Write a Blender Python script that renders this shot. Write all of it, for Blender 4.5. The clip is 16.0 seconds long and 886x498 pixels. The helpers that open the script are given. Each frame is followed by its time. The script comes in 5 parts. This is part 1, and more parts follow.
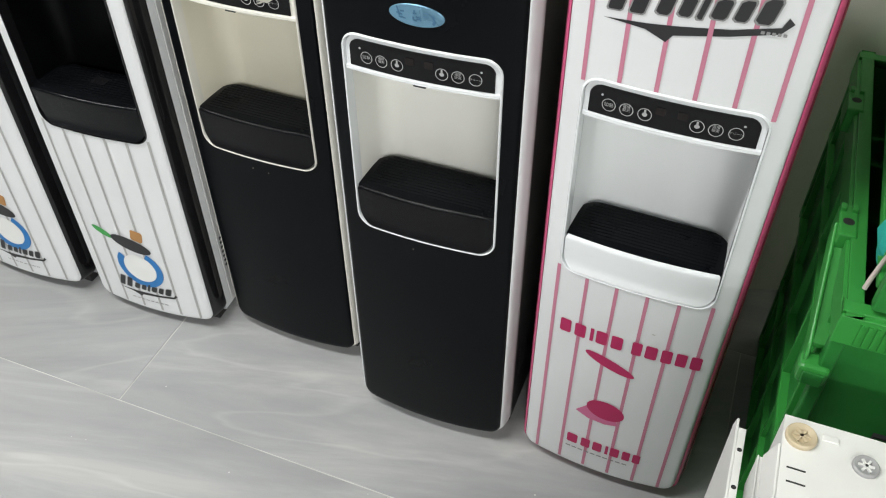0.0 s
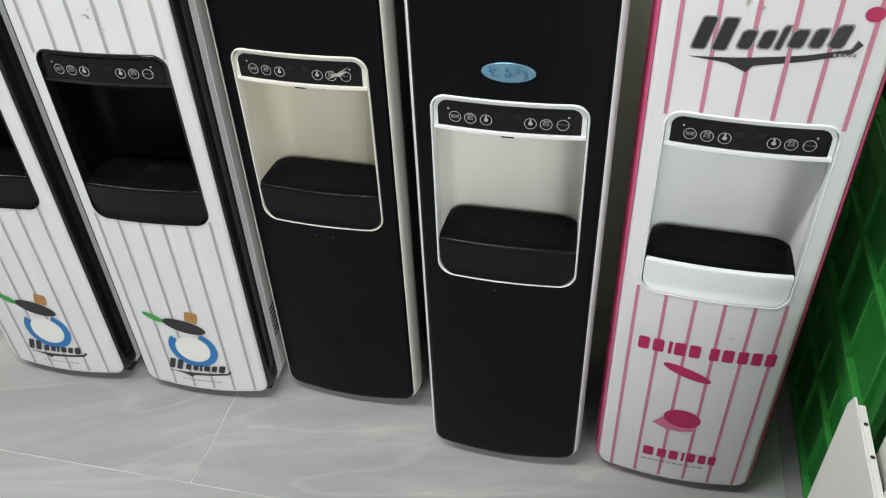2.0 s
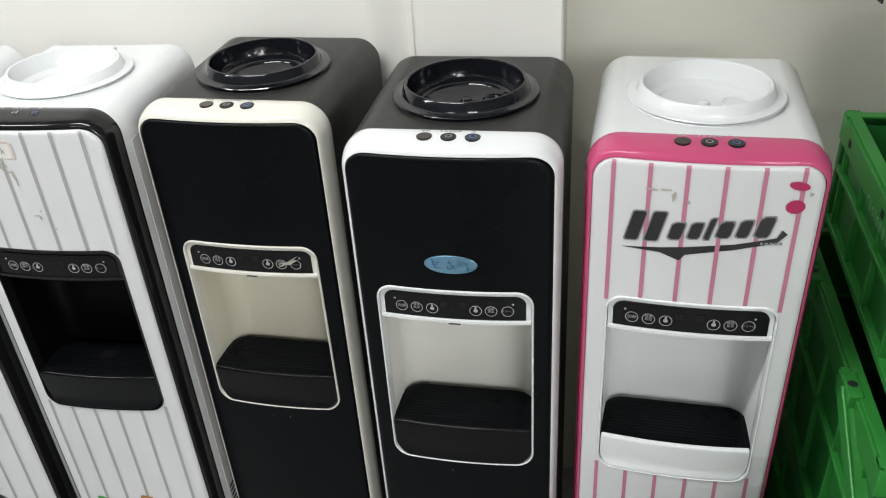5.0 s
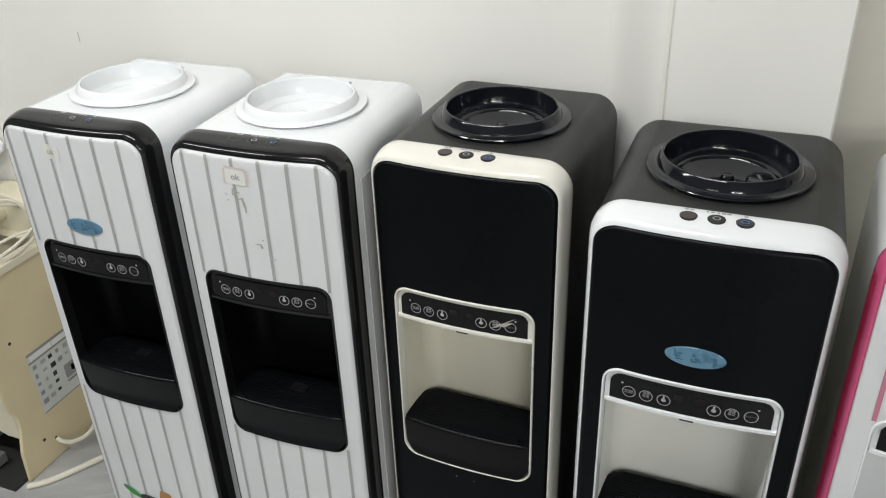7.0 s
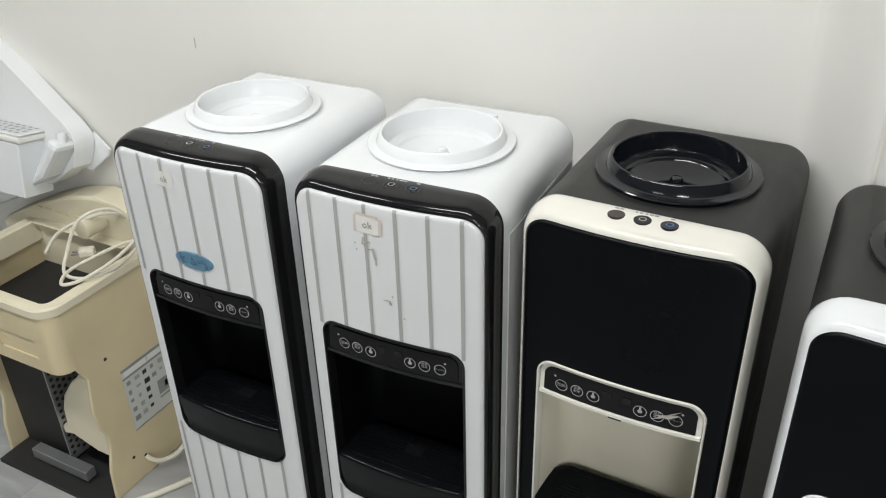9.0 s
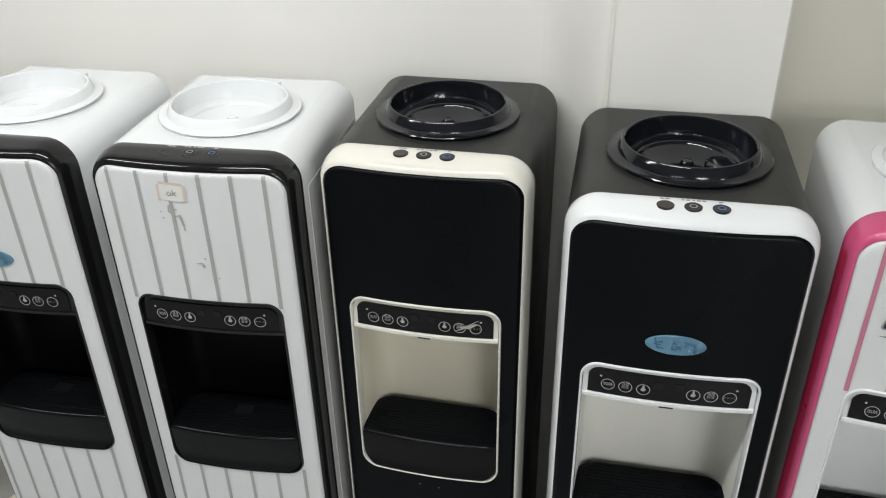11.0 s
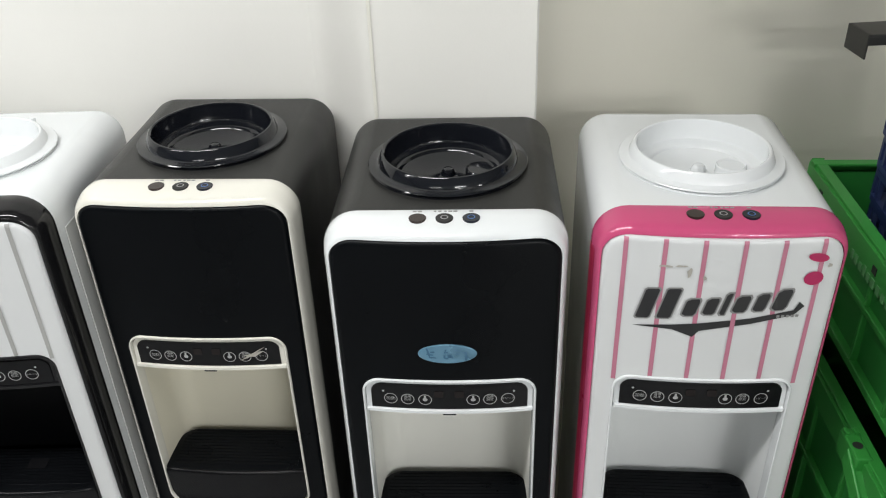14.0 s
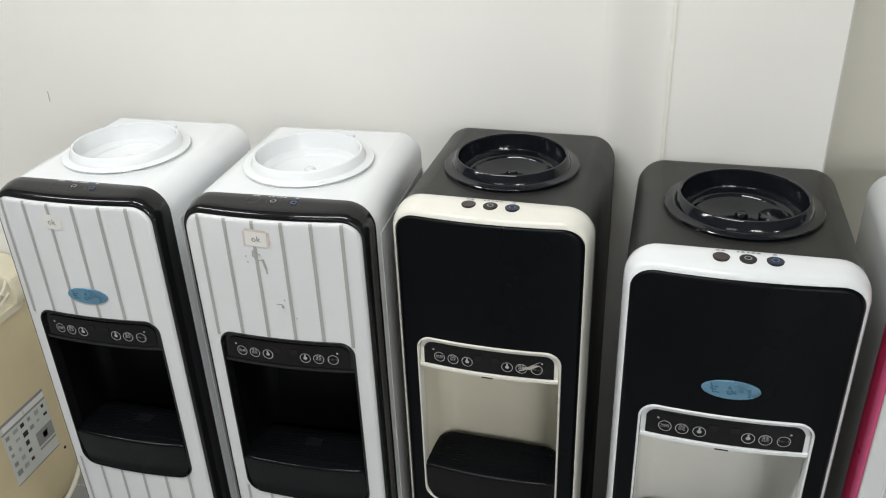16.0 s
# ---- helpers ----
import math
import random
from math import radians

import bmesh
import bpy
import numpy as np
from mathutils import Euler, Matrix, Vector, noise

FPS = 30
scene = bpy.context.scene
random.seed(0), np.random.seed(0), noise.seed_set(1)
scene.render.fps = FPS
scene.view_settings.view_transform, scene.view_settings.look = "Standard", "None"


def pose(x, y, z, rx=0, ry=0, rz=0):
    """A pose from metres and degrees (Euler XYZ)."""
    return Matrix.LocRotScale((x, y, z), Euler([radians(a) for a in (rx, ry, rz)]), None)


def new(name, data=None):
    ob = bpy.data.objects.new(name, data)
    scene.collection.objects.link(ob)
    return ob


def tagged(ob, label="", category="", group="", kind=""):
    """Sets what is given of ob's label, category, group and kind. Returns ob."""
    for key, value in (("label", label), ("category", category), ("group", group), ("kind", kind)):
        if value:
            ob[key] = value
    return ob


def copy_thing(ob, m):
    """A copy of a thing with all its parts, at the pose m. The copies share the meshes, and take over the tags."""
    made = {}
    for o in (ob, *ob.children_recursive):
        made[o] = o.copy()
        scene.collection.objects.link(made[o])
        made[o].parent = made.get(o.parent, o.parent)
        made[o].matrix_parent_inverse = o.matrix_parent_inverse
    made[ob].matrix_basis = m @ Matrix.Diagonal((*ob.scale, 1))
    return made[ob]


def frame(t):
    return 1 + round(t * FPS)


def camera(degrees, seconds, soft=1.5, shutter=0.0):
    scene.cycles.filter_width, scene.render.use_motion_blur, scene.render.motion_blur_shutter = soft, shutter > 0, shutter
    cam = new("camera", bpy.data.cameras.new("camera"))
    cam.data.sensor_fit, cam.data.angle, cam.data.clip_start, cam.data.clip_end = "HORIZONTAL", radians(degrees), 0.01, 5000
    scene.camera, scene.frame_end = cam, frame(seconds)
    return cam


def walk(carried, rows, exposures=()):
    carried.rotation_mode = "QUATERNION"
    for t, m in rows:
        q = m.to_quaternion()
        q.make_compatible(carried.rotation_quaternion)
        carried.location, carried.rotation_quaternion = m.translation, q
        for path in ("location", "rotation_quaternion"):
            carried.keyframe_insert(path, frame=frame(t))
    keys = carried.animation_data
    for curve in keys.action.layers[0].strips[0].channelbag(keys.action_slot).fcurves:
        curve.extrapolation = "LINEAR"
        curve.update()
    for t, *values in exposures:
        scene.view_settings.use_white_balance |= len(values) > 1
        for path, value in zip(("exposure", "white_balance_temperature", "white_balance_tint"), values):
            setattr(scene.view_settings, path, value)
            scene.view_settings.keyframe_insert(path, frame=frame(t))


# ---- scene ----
cam = camera(55.5, 16.0, soft=1.15)
METRES, EYE, TILT, LEAN, TURN = 1.72, 1.445, 0.0, 0.0, 21.7
ROWS = [
    (0.0, 0.0, 0.0, 0.0, -0.28, -43.53, 0.3),
    (0.5, -0.0325, -0.017, -0.0043, -4.22, -44.09, 1.73),
    (1.0, -0.0787, -0.0223, -0.0029, -11.19, -44.57, 2.74),
    (1.5, -0.1253, -0.0215, 0.0155, -11.95, -42.43, 2.74),
    (2.0, -0.161, -0.0251, 0.0287, -9.41, -40.25, 2.04),
    (2.5, -0.1762, -0.0239, 0.0392, -6.21, -38.66, 2.56),
    (3.0, -0.1625, -0.0152, 0.0538, -5.9, -36.31, 2.16),
    (3.5, -0.1373, -0.0046, 0.0653, -7.79, -35.12, 2.65),
    (4.0, -0.1156, 0.0032, 0.0682, -11.75, -34.29, 3.44),
    (6.5, -0.1727, 0.0103, 0.0975, -7.89, -29.98, 2.42),
    (7.0, -0.1992, 0.0691, 0.084, -0.27, -29.75, 1.78),
    (7.5, -0.2128, 0.1594, 0.0866, 4.29, -29.88, 0.9),
    (8.0, -0.2257, 0.2122, 0.0874, 7.45, -30.0, 0.84),
    (10.5, -0.3002, 0.119, 0.0859, -4.19, -31.31, 1.91),
    (11.0, -0.2743, 0.1071, 0.0847, -10.05, -30.91, 0.98),
    (11.5, -0.2273, 0.0994, 0.0868, -13.78, -30.95, 0.81),
    (12.0, -0.1803, 0.1012, 0.09, -16.85, -31.17, 0.92),
    (12.5, -0.1564, 0.1069, 0.0908, -19.36, -31.42, 1.19),
    (13.0, -0.1626, 0.1126, 0.0917, -19.8, -31.68, 1.58),
    (13.5, -0.1748, 0.1062, 0.0935, -19.75, -31.67, 1.63),
    (14.0, -0.1812, 0.0991, 0.0979, -19.71, -31.62, 1.72),
    (14.5, -0.2113, 0.0943, 0.108, -17.89, -31.11, 1.96),
    (15.0, -0.2507, 0.0878, 0.1158, -12.34, -29.94, 2.56),
    (15.5, -0.2766, 0.0785, 0.1164, -8.92, -29.22, 2.17),
    (16.0, -0.2957, 0.0765, 0.1167, -7.04, -28.56, 2.02),
]
walk(cam, [(t, pose(0, 0, EYE, TILT, LEAN, TURN) @ pose(METRES * x, METRES * y, METRES * z, 90 + pitch, roll, yaw)) for t, x, y, z, yaw, pitch, roll in ROWS],
     [(0, 0.30), (1, 0.15), (2, 0.14), (2.5, 0.05), (4, -0.03), (6.5, -0.24), (8, -0.33), (11, -0.31), (12.5, -0.14), (14.5, -0.16), (15, -0.30), (16, -0.32)])

# ---- light ----
world = bpy.data.worlds.new("world")
scene.world = world
world.use_nodes = True
world.node_tree.nodes["Background"].inputs[0].default_value = (0.8, 0.9, 1.0, 1)
world.node_tree.nodes["Background"].inputs[1].default_value = 0.05

CEIL = 2.55


def area_lamp(x, y, sx, sy, watts, colour):
    data = bpy.data.lights.new("ceiling_tube_light", "AREA")
    data.shape, data.size, data.size_y, data.energy, data.color = "RECTANGLE", sx, sy, watts, colour
    ob = new("ceiling_tube_light", data)
    ob.matrix_world = pose(x, y, CEIL - 0.075)
    return ob


# place of each tube, and its watts
TUBES = [(-2.40, 0.30, 21), (-0.95, 0.30, 25), (-1.6, -2.6, 13), (0.9, -2.4, 48), (1.7, -4.2, 74), (3.3, -4.4, 78),
         (2.3, -6.0, 84), (4.2, -6.0, 84), (4.7, -2.8, 40)]
for tx, ty, watts in TUBES:
    area_lamp(tx, ty, 1.15, 0.16, watts, (0.99, 1.0, 0.985))



# ---- materials ----
def nodes_of(name):
    m = bpy.data.materials.new(name)
    m.use_nodes = True
    return m, m.node_tree.nodes, m.node_tree.links, m.node_tree.nodes["Principled BSDF"]


def plastic(name, colour, rough=0.35, vary=0.06, bump=0.02, grain=900.0, metal=0.0, coat=0.0, dirt=0.0, ior=1.46):
    m, n, l, b = nodes_of(name)
    tc = n.new("ShaderNodeTexCoord")
    big = n.new("ShaderNodeTexNoise")
    big.inputs["Scale"].default_value, big.inputs["Detail"].default_value = 7, 6
    fine = n.new("ShaderNodeTexNoise")
    fine.inputs["Scale"].default_value, fine.inputs["Detail"].default_value = grain, 2
    l.new(tc.outputs["Object"], big.inputs["Vector"])
    l.new(tc.outputs["Object"], fine.inputs["Vector"])
    ramp = n.new("ShaderNodeMapRange")
    ramp.inputs["From Min"].default_value, ramp.inputs["From Max"].default_value = 0.3, 0.7
    ramp.inputs["To Min"].default_value, ramp.inputs["To Max"].default_value = 1 - vary, 1 + vary * 0.5
    l.new(big.outputs["Fac"], ramp.inputs["Value"])
    mul = n.new("ShaderNodeVectorMath")
    mul.operation = "SCALE"
    mul.inputs[0].default_value = colour
    l.new(ramp.outputs["Result"], mul.inputs["Scale"])
    col = mul.outputs["Vector"]
    if dirt:
        spots = n.new("ShaderNodeTexNoise")
        spots.inputs["Scale"].default_value, spots.inputs["Detail"].default_value = 38, 8
        spots.inputs["Roughness"].default_value = 0.75
        l.new(tc.outputs["Object"], spots.inputs["Vector"])
        cut = n.new("ShaderNodeMapRange")
        cut.inputs["From Min"].default_value, cut.inputs["From Max"].default_value = 0.66, 0.8
        cut.inputs["To Max"].default_value = dirt
        l.new(spots.outputs["Fac"], cut.inputs["Value"])
        mix = n.new("ShaderNodeMix")
        mix.data_type = "RGBA"
        l.new(cut.outputs["Result"], mix.inputs["Factor"])
        l.new(col, mix.inputs["A"])
        mix.inputs["B"].default_value = (0.22, 0.19, 0.15, 1)
        col = mix.outputs["Result"]
    l.new(col, b.inputs["Base Color"])
    rr = n.new("ShaderNodeMapRange")
    rr.inputs["From Min"].default_value, rr.inputs["From Max"].default_value = 0.3, 0.7
    rr.inputs["To Min"].default_value, rr.inputs["To Max"].default_value = rough * 0.85, min(1, rough * 1.2)
    l.new(big.outputs["Fac"], rr.inputs["Value"])
    l.new(rr.outputs["Result"], b.inputs["Roughness"])
    b.inputs["Metallic"].default_value = metal
    b.inputs["IOR"].default_value = ior
    b.inputs["Coat Weight"].default_value = coat
    b.inputs["Coat Roughness"].default_value = 0.05
    if bump:
        bp = n.new("ShaderNodeBump")
        bp.inputs["Strength"].default_value, bp.inputs["Distance"].default_value = bump * 4, 0.0006
        l.new(fine.outputs["Fac"], bp.inputs["Height"])
        l.new(bp.outputs["Normal"], b.inputs["Normal"])
    return m


WHITE = plastic("white plastic", (0.725, 0.745, 0.76), 0.13, 0.03, 0.015, dirt=0.12)
PANEL_WHITE = plastic("white panel", (0.645, 0.655, 0.665), 0.33, 0.03, 0.02, dirt=0.15)
LINER_WARM = plastic("ageing white liner", (0.77, 0.765, 0.72), 0.4, 0.03, 0.015)
LINER_WHITE = plastic("cool white liner", (0.77, 0.785, 0.79), 0.4, 0.03, 0.015)
CREAM = plastic("yellowed cream plastic", (0.71, 0.693, 0.63), 0.14, 0.05, 0.015, dirt=0.15)
LINER_CREAM = plastic("yellowed liner", (0.68, 0.65, 0.54), 0.4, 0.04, 0.015)
BLACK_SATIN = plastic("black satin panel", (0.0026, 0.0032, 0.0042), 0.3, 0.2, 0.02, 1500, ior=1.2, dirt=0.035)
NICHE_BLACK = plastic("black niche plastic", (0.0025, 0.0027, 0.0032), 0.34, 0.2, 0.02, 1300, ior=1.16)
BLACK_GRAIN = plastic("black grained plastic", (0.022, 0.022, 0.021), 0.42, 0.15, 0.08, 1300, ior=1.4)
BLACK_TRAY = plastic("black tray plastic", (0.004, 0.004, 0.005), 0.22, 0.2, 0.03, 1300, ior=1.27)
TRAY_GLOSS = plastic("black glossy tray", (0.0045, 0.005, 0.006), 0.12, 0.2, 0.0, ior=1.28)
BLACK_GLOSS = plastic("black gloss plastic", (0.008, 0.008, 0.009), 0.11, 0.2, 0.0, ior=1.45)
BLACK_RING = plastic("black collar plastic", (0.007, 0.008, 0.011), 0.09, 0.2, 0.0)
DISPLAY = plastic("black display film", (0.006, 0.006, 0.007), 0.2, 0.3, 0.0, ior=1.32)
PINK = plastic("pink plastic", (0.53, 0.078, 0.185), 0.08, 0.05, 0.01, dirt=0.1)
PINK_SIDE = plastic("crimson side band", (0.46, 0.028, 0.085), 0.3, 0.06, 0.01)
STRIPE_PINK = plastic("rose stripe print", (0.49, 0.18, 0.26), 0.4, 0.06, 0.0)
STRIPE_GREY = plastic("grey stripe print", (0.36, 0.36, 0.35), 0.4, 0.06, 0.0)
MAGENTA = plastic("magenta print", (0.40, 0.012, 0.09), 0.4, 0.05, 0.0)
ROSE = plastic("light rose print", (0.55, 0.14, 0.27), 0.4, 0.05, 0.0)
INK = plastic("black print", (0.02, 0.02, 0.022), 0.4, 0.1, 0.0)
INK_GREY = plastic("grey print", (0.25, 0.25, 0.25), 0.4, 0.1, 0.0)
PRINT_WHITE = plastic("white print", (0.72, 0.72, 0.70), 0.4, 0.02, 0.0)
PRINT_BLUE = plastic("blue print", (0.02, 0.16, 0.42), 0.4, 0.08, 0.0)
PRINT_GREEN = plastic("green print", (0.04, 0.28, 0.06), 0.4, 0.08, 0.0)
PRINT_TAN = plastic("tan print", (0.38, 0.19, 0.06), 0.4, 0.08, 0.0)
ICON = plastic("pale icon print", (0.34, 0.34, 0.34), 0.4, 0.05, 0.0)
PRINT_WORN = plastic("worn pale print", (0.12, 0.33, 0.13), 0.5, 0.3, 0.0)
BADGE = plastic("blue foil badge", (0.16, 0.33, 0.47), 0.3, 0.3, 0.06, 500, 0.35)
BADGE_INK = plastic("dark blue print", (0.05, 0.14, 0.24), 0.4, 0.1, 0.0)
TAPE = plastic("masking tape", (0.68, 0.675, 0.64), 0.6, 0.1, 0.05, 600)
RESIDUE = plastic("glue residue", (0.42, 0.40, 0.36), 0.7, 0.3, 0.1, 500)
SIDE_GREY = plastic("pale grey sheet steel", (0.54, 0.545, 0.54), 0.38, 0.06, 0.02)
DARK = plastic("dark base plastic", (0.02, 0.02, 0.02), 0.6, 0.2, 0.05)
WINDOW = plastic("unlit digit window", (0.012, 0.009, 0.009), 0.2, 0.3, 0.0, ior=1.32)
SWITCH_PRINT = plastic("dim switch print", (0.07, 0.07, 0.07), 0.4, 0.2, 0.0)
RED_GLASS = plastic("dark red button", (0.028, 0.018, 0.016), 0.2, 0.1, 0.0)
BLUE_GLASS = plastic("dark blue button", (0.010, 0.013, 0.022), 0.2, 0.1, 0.0)
BLUE_PRINT = plastic("light blue print", (0.06, 0.15, 0.36), 0.4, 0.1, 0.0)
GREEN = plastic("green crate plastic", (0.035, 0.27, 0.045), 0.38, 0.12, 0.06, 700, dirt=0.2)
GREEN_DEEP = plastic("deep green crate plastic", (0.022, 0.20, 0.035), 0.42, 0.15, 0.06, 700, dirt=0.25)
NAVY = plastic("navy basket plastic", (0.018, 0.03, 0.10), 0.38, 0.15, 0.05, 600)
TEAL = plastic("teal cloth", (0.02, 0.42, 0.36), 0.6, 0.2, 0.2, 300)
PALE = plastic("pale rag", (0.6, 0.52, 0.48), 0.8, 0.2, 0.2, 300)
BLUE_BAG = plastic("blue plastic part", (0.015, 0.06, 0.26), 0.4, 0.2, 0.05)
SHEET_WHITE = plastic("scuffed white painted sheet steel", (0.73, 0.73, 0.70), 0.35, 0.09, 0.03, 500, dirt=0.6)
BEIGE = plastic("aged beige plastic", (0.62, 0.53, 0.34), 0.42, 0.08, 0.03, 700, dirt=0.15)
BEIGE_LIGHT = plastic("pale beige plastic", (0.68, 0.63, 0.48), 0.4, 0.06, 0.03, 700, dirt=0.1)
STEEL = plastic("galvanised steel", (0.45, 0.46, 0.47), 0.35, 0.1, 0.05, 200, 0.8)
LABEL_GREY = plastic("printed label", (0.56, 0.58, 0.55), 0.5, 0.1, 0.05, 300)
CORD = plastic("off-white cord", (0.66, 0.63, 0.53), 0.45, 0.05, 0.02)
AMBER = plastic("clouded yellowed fitting", (0.54, 0.45, 0.30), 0.4, 0.25, 0.1, 120)
GROUT = plastic("pale grout", (0.58, 0.58, 0.55), 0.8, 0.35, 0.1, 300, dirt=0.5)
TRIM = plastic("cream trim", (0.80, 0.785, 0.72), 0.5, 0.04, 0.02)
ALU = plastic("lamp housing", (0.8, 0.8, 0.8), 0.4, 0.02, 0.0)
# unseen ceiling and walls, coloured dark so that they bounce less light
CEIL_LOW_BOUNCE = plastic("darkened unseen ceiling", (0.45, 0.45, 0.44), 0.8, 0.05, 0.05, 200)
LOW_BOUNCE = plastic("darkened unseen wall", (0.30, 0.30, 0.29), 0.7, 0.06, 0.05, 200)


def wall_paint(name, warm):
    """Off-white paper; warm takes some blue out."""
    m, n, l, b = nodes_of(name)
    tc = n.new("ShaderNodeTexCoord")
    a = n.new("ShaderNodeTexNoise")
    a.inputs["Scale"].default_value, a.inputs["Detail"].default_value = 1.6, 5
    f = n.new("ShaderNodeTexNoise")
    f.inputs["Scale"].default_value, f.inputs["Detail"].default_value = 260, 4
    l.new(tc.outputs["Object"], a.inputs["Vector"])
    l.new(tc.outputs["Object"], f.inputs["Vector"])
    r = n.new("ShaderNodeValToRGB")
    r.color_ramp.elements[0].position, r.color_ramp.elements[1].position = 0.3, 0.7
    r.color_ramp.elements[0].color = (0.75, 0.742 - 0.25 * warm, 0.708 - warm, 1)
    r.color_ramp.elements[1].color = (0.81, 0.80 - 0.25 * warm, 0.77 - warm, 1)
    l.new(a.outputs["Fac"], r.inputs["Fac"])
    l.new(r.outputs["Color"], b.inputs["Base Color"])
    b.inputs["Roughness"].default_value = 0.62
    bp = n.new("ShaderNodeBump")
    bp.inputs["Strength"].default_value, bp.inputs["Distance"].default_value = 0.18, 0.0008
    l.new(f.outputs["Fac"], bp.inputs["Height"])
    l.new(bp.outputs["Normal"], b.inputs["Normal"])
    return m


WALL = wall_paint("off-white wallpaper", 0.0)
# same paper with a little less blue
WALL_WARM = wall_paint("warm off-white wallpaper", 0.075)


def floor_stone():
    m, n, l, b = nodes_of("grey veined porcelain")
    tc, info = n.new("ShaderNodeTexCoord"), n.new("ShaderNodeObjectInfo")
    mul = n.new("ShaderNodeMath")
    mul.operation, mul.inputs[1].default_value = "MULTIPLY", 37.0
    l.new(info.outputs["Random"], mul.inputs[0])
    add = n.new("ShaderNodeVectorMath")
    l.new(tc.outputs["Object"], add.inputs[0])
    l.new(mul.outputs[0], add.inputs[1])
    turn_by = n.new("ShaderNodeMapRange")
    turn_by.inputs["To Min"].default_value, turn_by.inputs["To Max"].default_value = radians(-38), radians(14)
    l.new(info.outputs["Random"], turn_by.inputs["Value"])
    spin = n.new("ShaderNodeVectorRotate")
    spin.rotation_type = "Z_AXIS"
    l.new(add.outputs[0], spin.inputs["Vector"])
    l.new(turn_by.outputs["Result"], spin.inputs["Angle"])
    mp = n.new("ShaderNodeMapping")
    mp.inputs["Scale"].default_value = (0.55, 3.2, 1)
    l.new(spin.outputs["Vector"], mp.inputs["Vector"])
    cloud = n.new("ShaderNodeTexNoise")
    cloud.inputs["Scale"].default_value, cloud.inputs["Detail"].default_value = 1.9, 9
    cloud.inputs["Roughness"].default_value, cloud.inputs["Distortion"].default_value = 0.62, 0.5
    l.new(mp.outputs[0], cloud.inputs["Vector"])
    r = n.new("ShaderNodeValToRGB")
    e = r.color_ramp.elements
    e[0].position, e[0].color = 0.38, (0.285, 0.29, 0.29, 1)
    e[1].position, e[1].color = 0.64, (0.43, 0.43, 0.422, 1)
    mid = e.new(0.52)
    mid.color = (0.345, 0.35, 0.35, 1)
    l.new(cloud.outputs["Fac"], r.inputs["Fac"])
    vein = n.new("ShaderNodeTexNoise")
    vein.inputs["Scale"].default_value, vein.inputs["Detail"].default_value = 0.9, 4
    vein.inputs["Distortion"].default_value = 0.35
    l.new(mp.outputs[0], vein.inputs["Vector"])
    sub = n.new("ShaderNodeMath")
    sub.operation, sub.inputs[1].default_value = "SUBTRACT", 0.5
    l.new(vein.outputs["Fac"], sub.inputs[0])
    ab = n.new("ShaderNodeMath")
    ab.operation = "ABSOLUTE"
    l.new(sub.outputs[0], ab.inputs[0])
    thin = n.new("ShaderNodeMapRange")
    thin.inputs["From Max"].default_value, thin.inputs["To Min"].default_value, thin.inputs["To Max"].default_value = 0.012, 0.20, 0.0
    l.new(ab.outputs[0], thin.inputs["Value"])
    gate = n.new("ShaderNodeMath")
    gate.operation = "MULTIPLY"
    l.new(thin.outputs["Result"], gate.inputs[0])
    l.new(cloud.outputs["Fac"], gate.inputs[1])
    mix = n.new("ShaderNodeMix")
    mix.data_type = "RGBA"
    l.new(gate.outputs[0], mix.inputs["Factor"])
    l.new(r.outputs["Color"], mix.inputs["A"])
    mix.inputs["B"].default_value = (0.78, 0.78, 0.76, 1)
    speck = n.new("ShaderNodeTexVoronoi")
    speck.inputs["Scale"].default_value = 26
    l.new(add.outputs[0], speck.inputs["Vector"])
    dot = n.new("ShaderNodeMapRange")
    dot.inputs["From Min"].default_value, dot.inputs["From Max"].default_value = 0.03, 0.055
    dot.inputs["To Min"].default_value, dot.inputs["To Max"].default_value = 0.55, 0.0
    l.new(speck.outputs["Distance"], dot.inputs["Value"])
    pick = n.new("ShaderNodeMath")
    pick.operation, pick.inputs[1].default_value = "GREATER_THAN", 0.8
    tone = n.new("ShaderNodeSeparateColor")
    l.new(speck.outputs["Color"], tone.inputs[0])
    l.new(tone.outputs[0], pick.inputs[0])
    some = n.new("ShaderNodeMath")
    some.operation = "MULTIPLY"
    l.new(dot.outputs["Result"], some.inputs[0])
    l.new(pick.outputs[0], some.inputs[1])
    dust = n.new("ShaderNodeMix")
    dust.data_type = "RGBA"
    l.new(some.outputs[0], dust.inputs["Factor"])
    l.new(mix.outputs["Result"], dust.inputs["A"])
    dust.inputs["B"].default_value = (0.8, 0.79, 0.76, 1)
    l.new(dust.outputs["Result"], b.inputs["Base Color"])
    fine = n.new("ShaderNodeTexNoise")
    fine.inputs["Scale"].default_value, fine.inputs["Detail"].default_value = 90, 5
    l.new(tc.outputs["Object"], fine.inputs["Vector"])
    rr = n.new("ShaderNodeMapRange")
    rr.inputs["To Min"].default_value, rr.inputs["To Max"].default_value = 0.24, 0.42
    l.new(fine.outputs["Fac"], rr.inputs["Value"])
    l.new(rr.outputs["Result"], b.inputs["Roughness"])
    return m


STONE = floor_stone()


def glow():
    m, n, l, b = nodes_of("lit lamp diffuser")
    b.inputs["Emission Color"].default_value = (1, 0.98, 0.94, 1)
    b.inputs["Emission Strength"].default_value = 6
    return m


GLOW = glow()


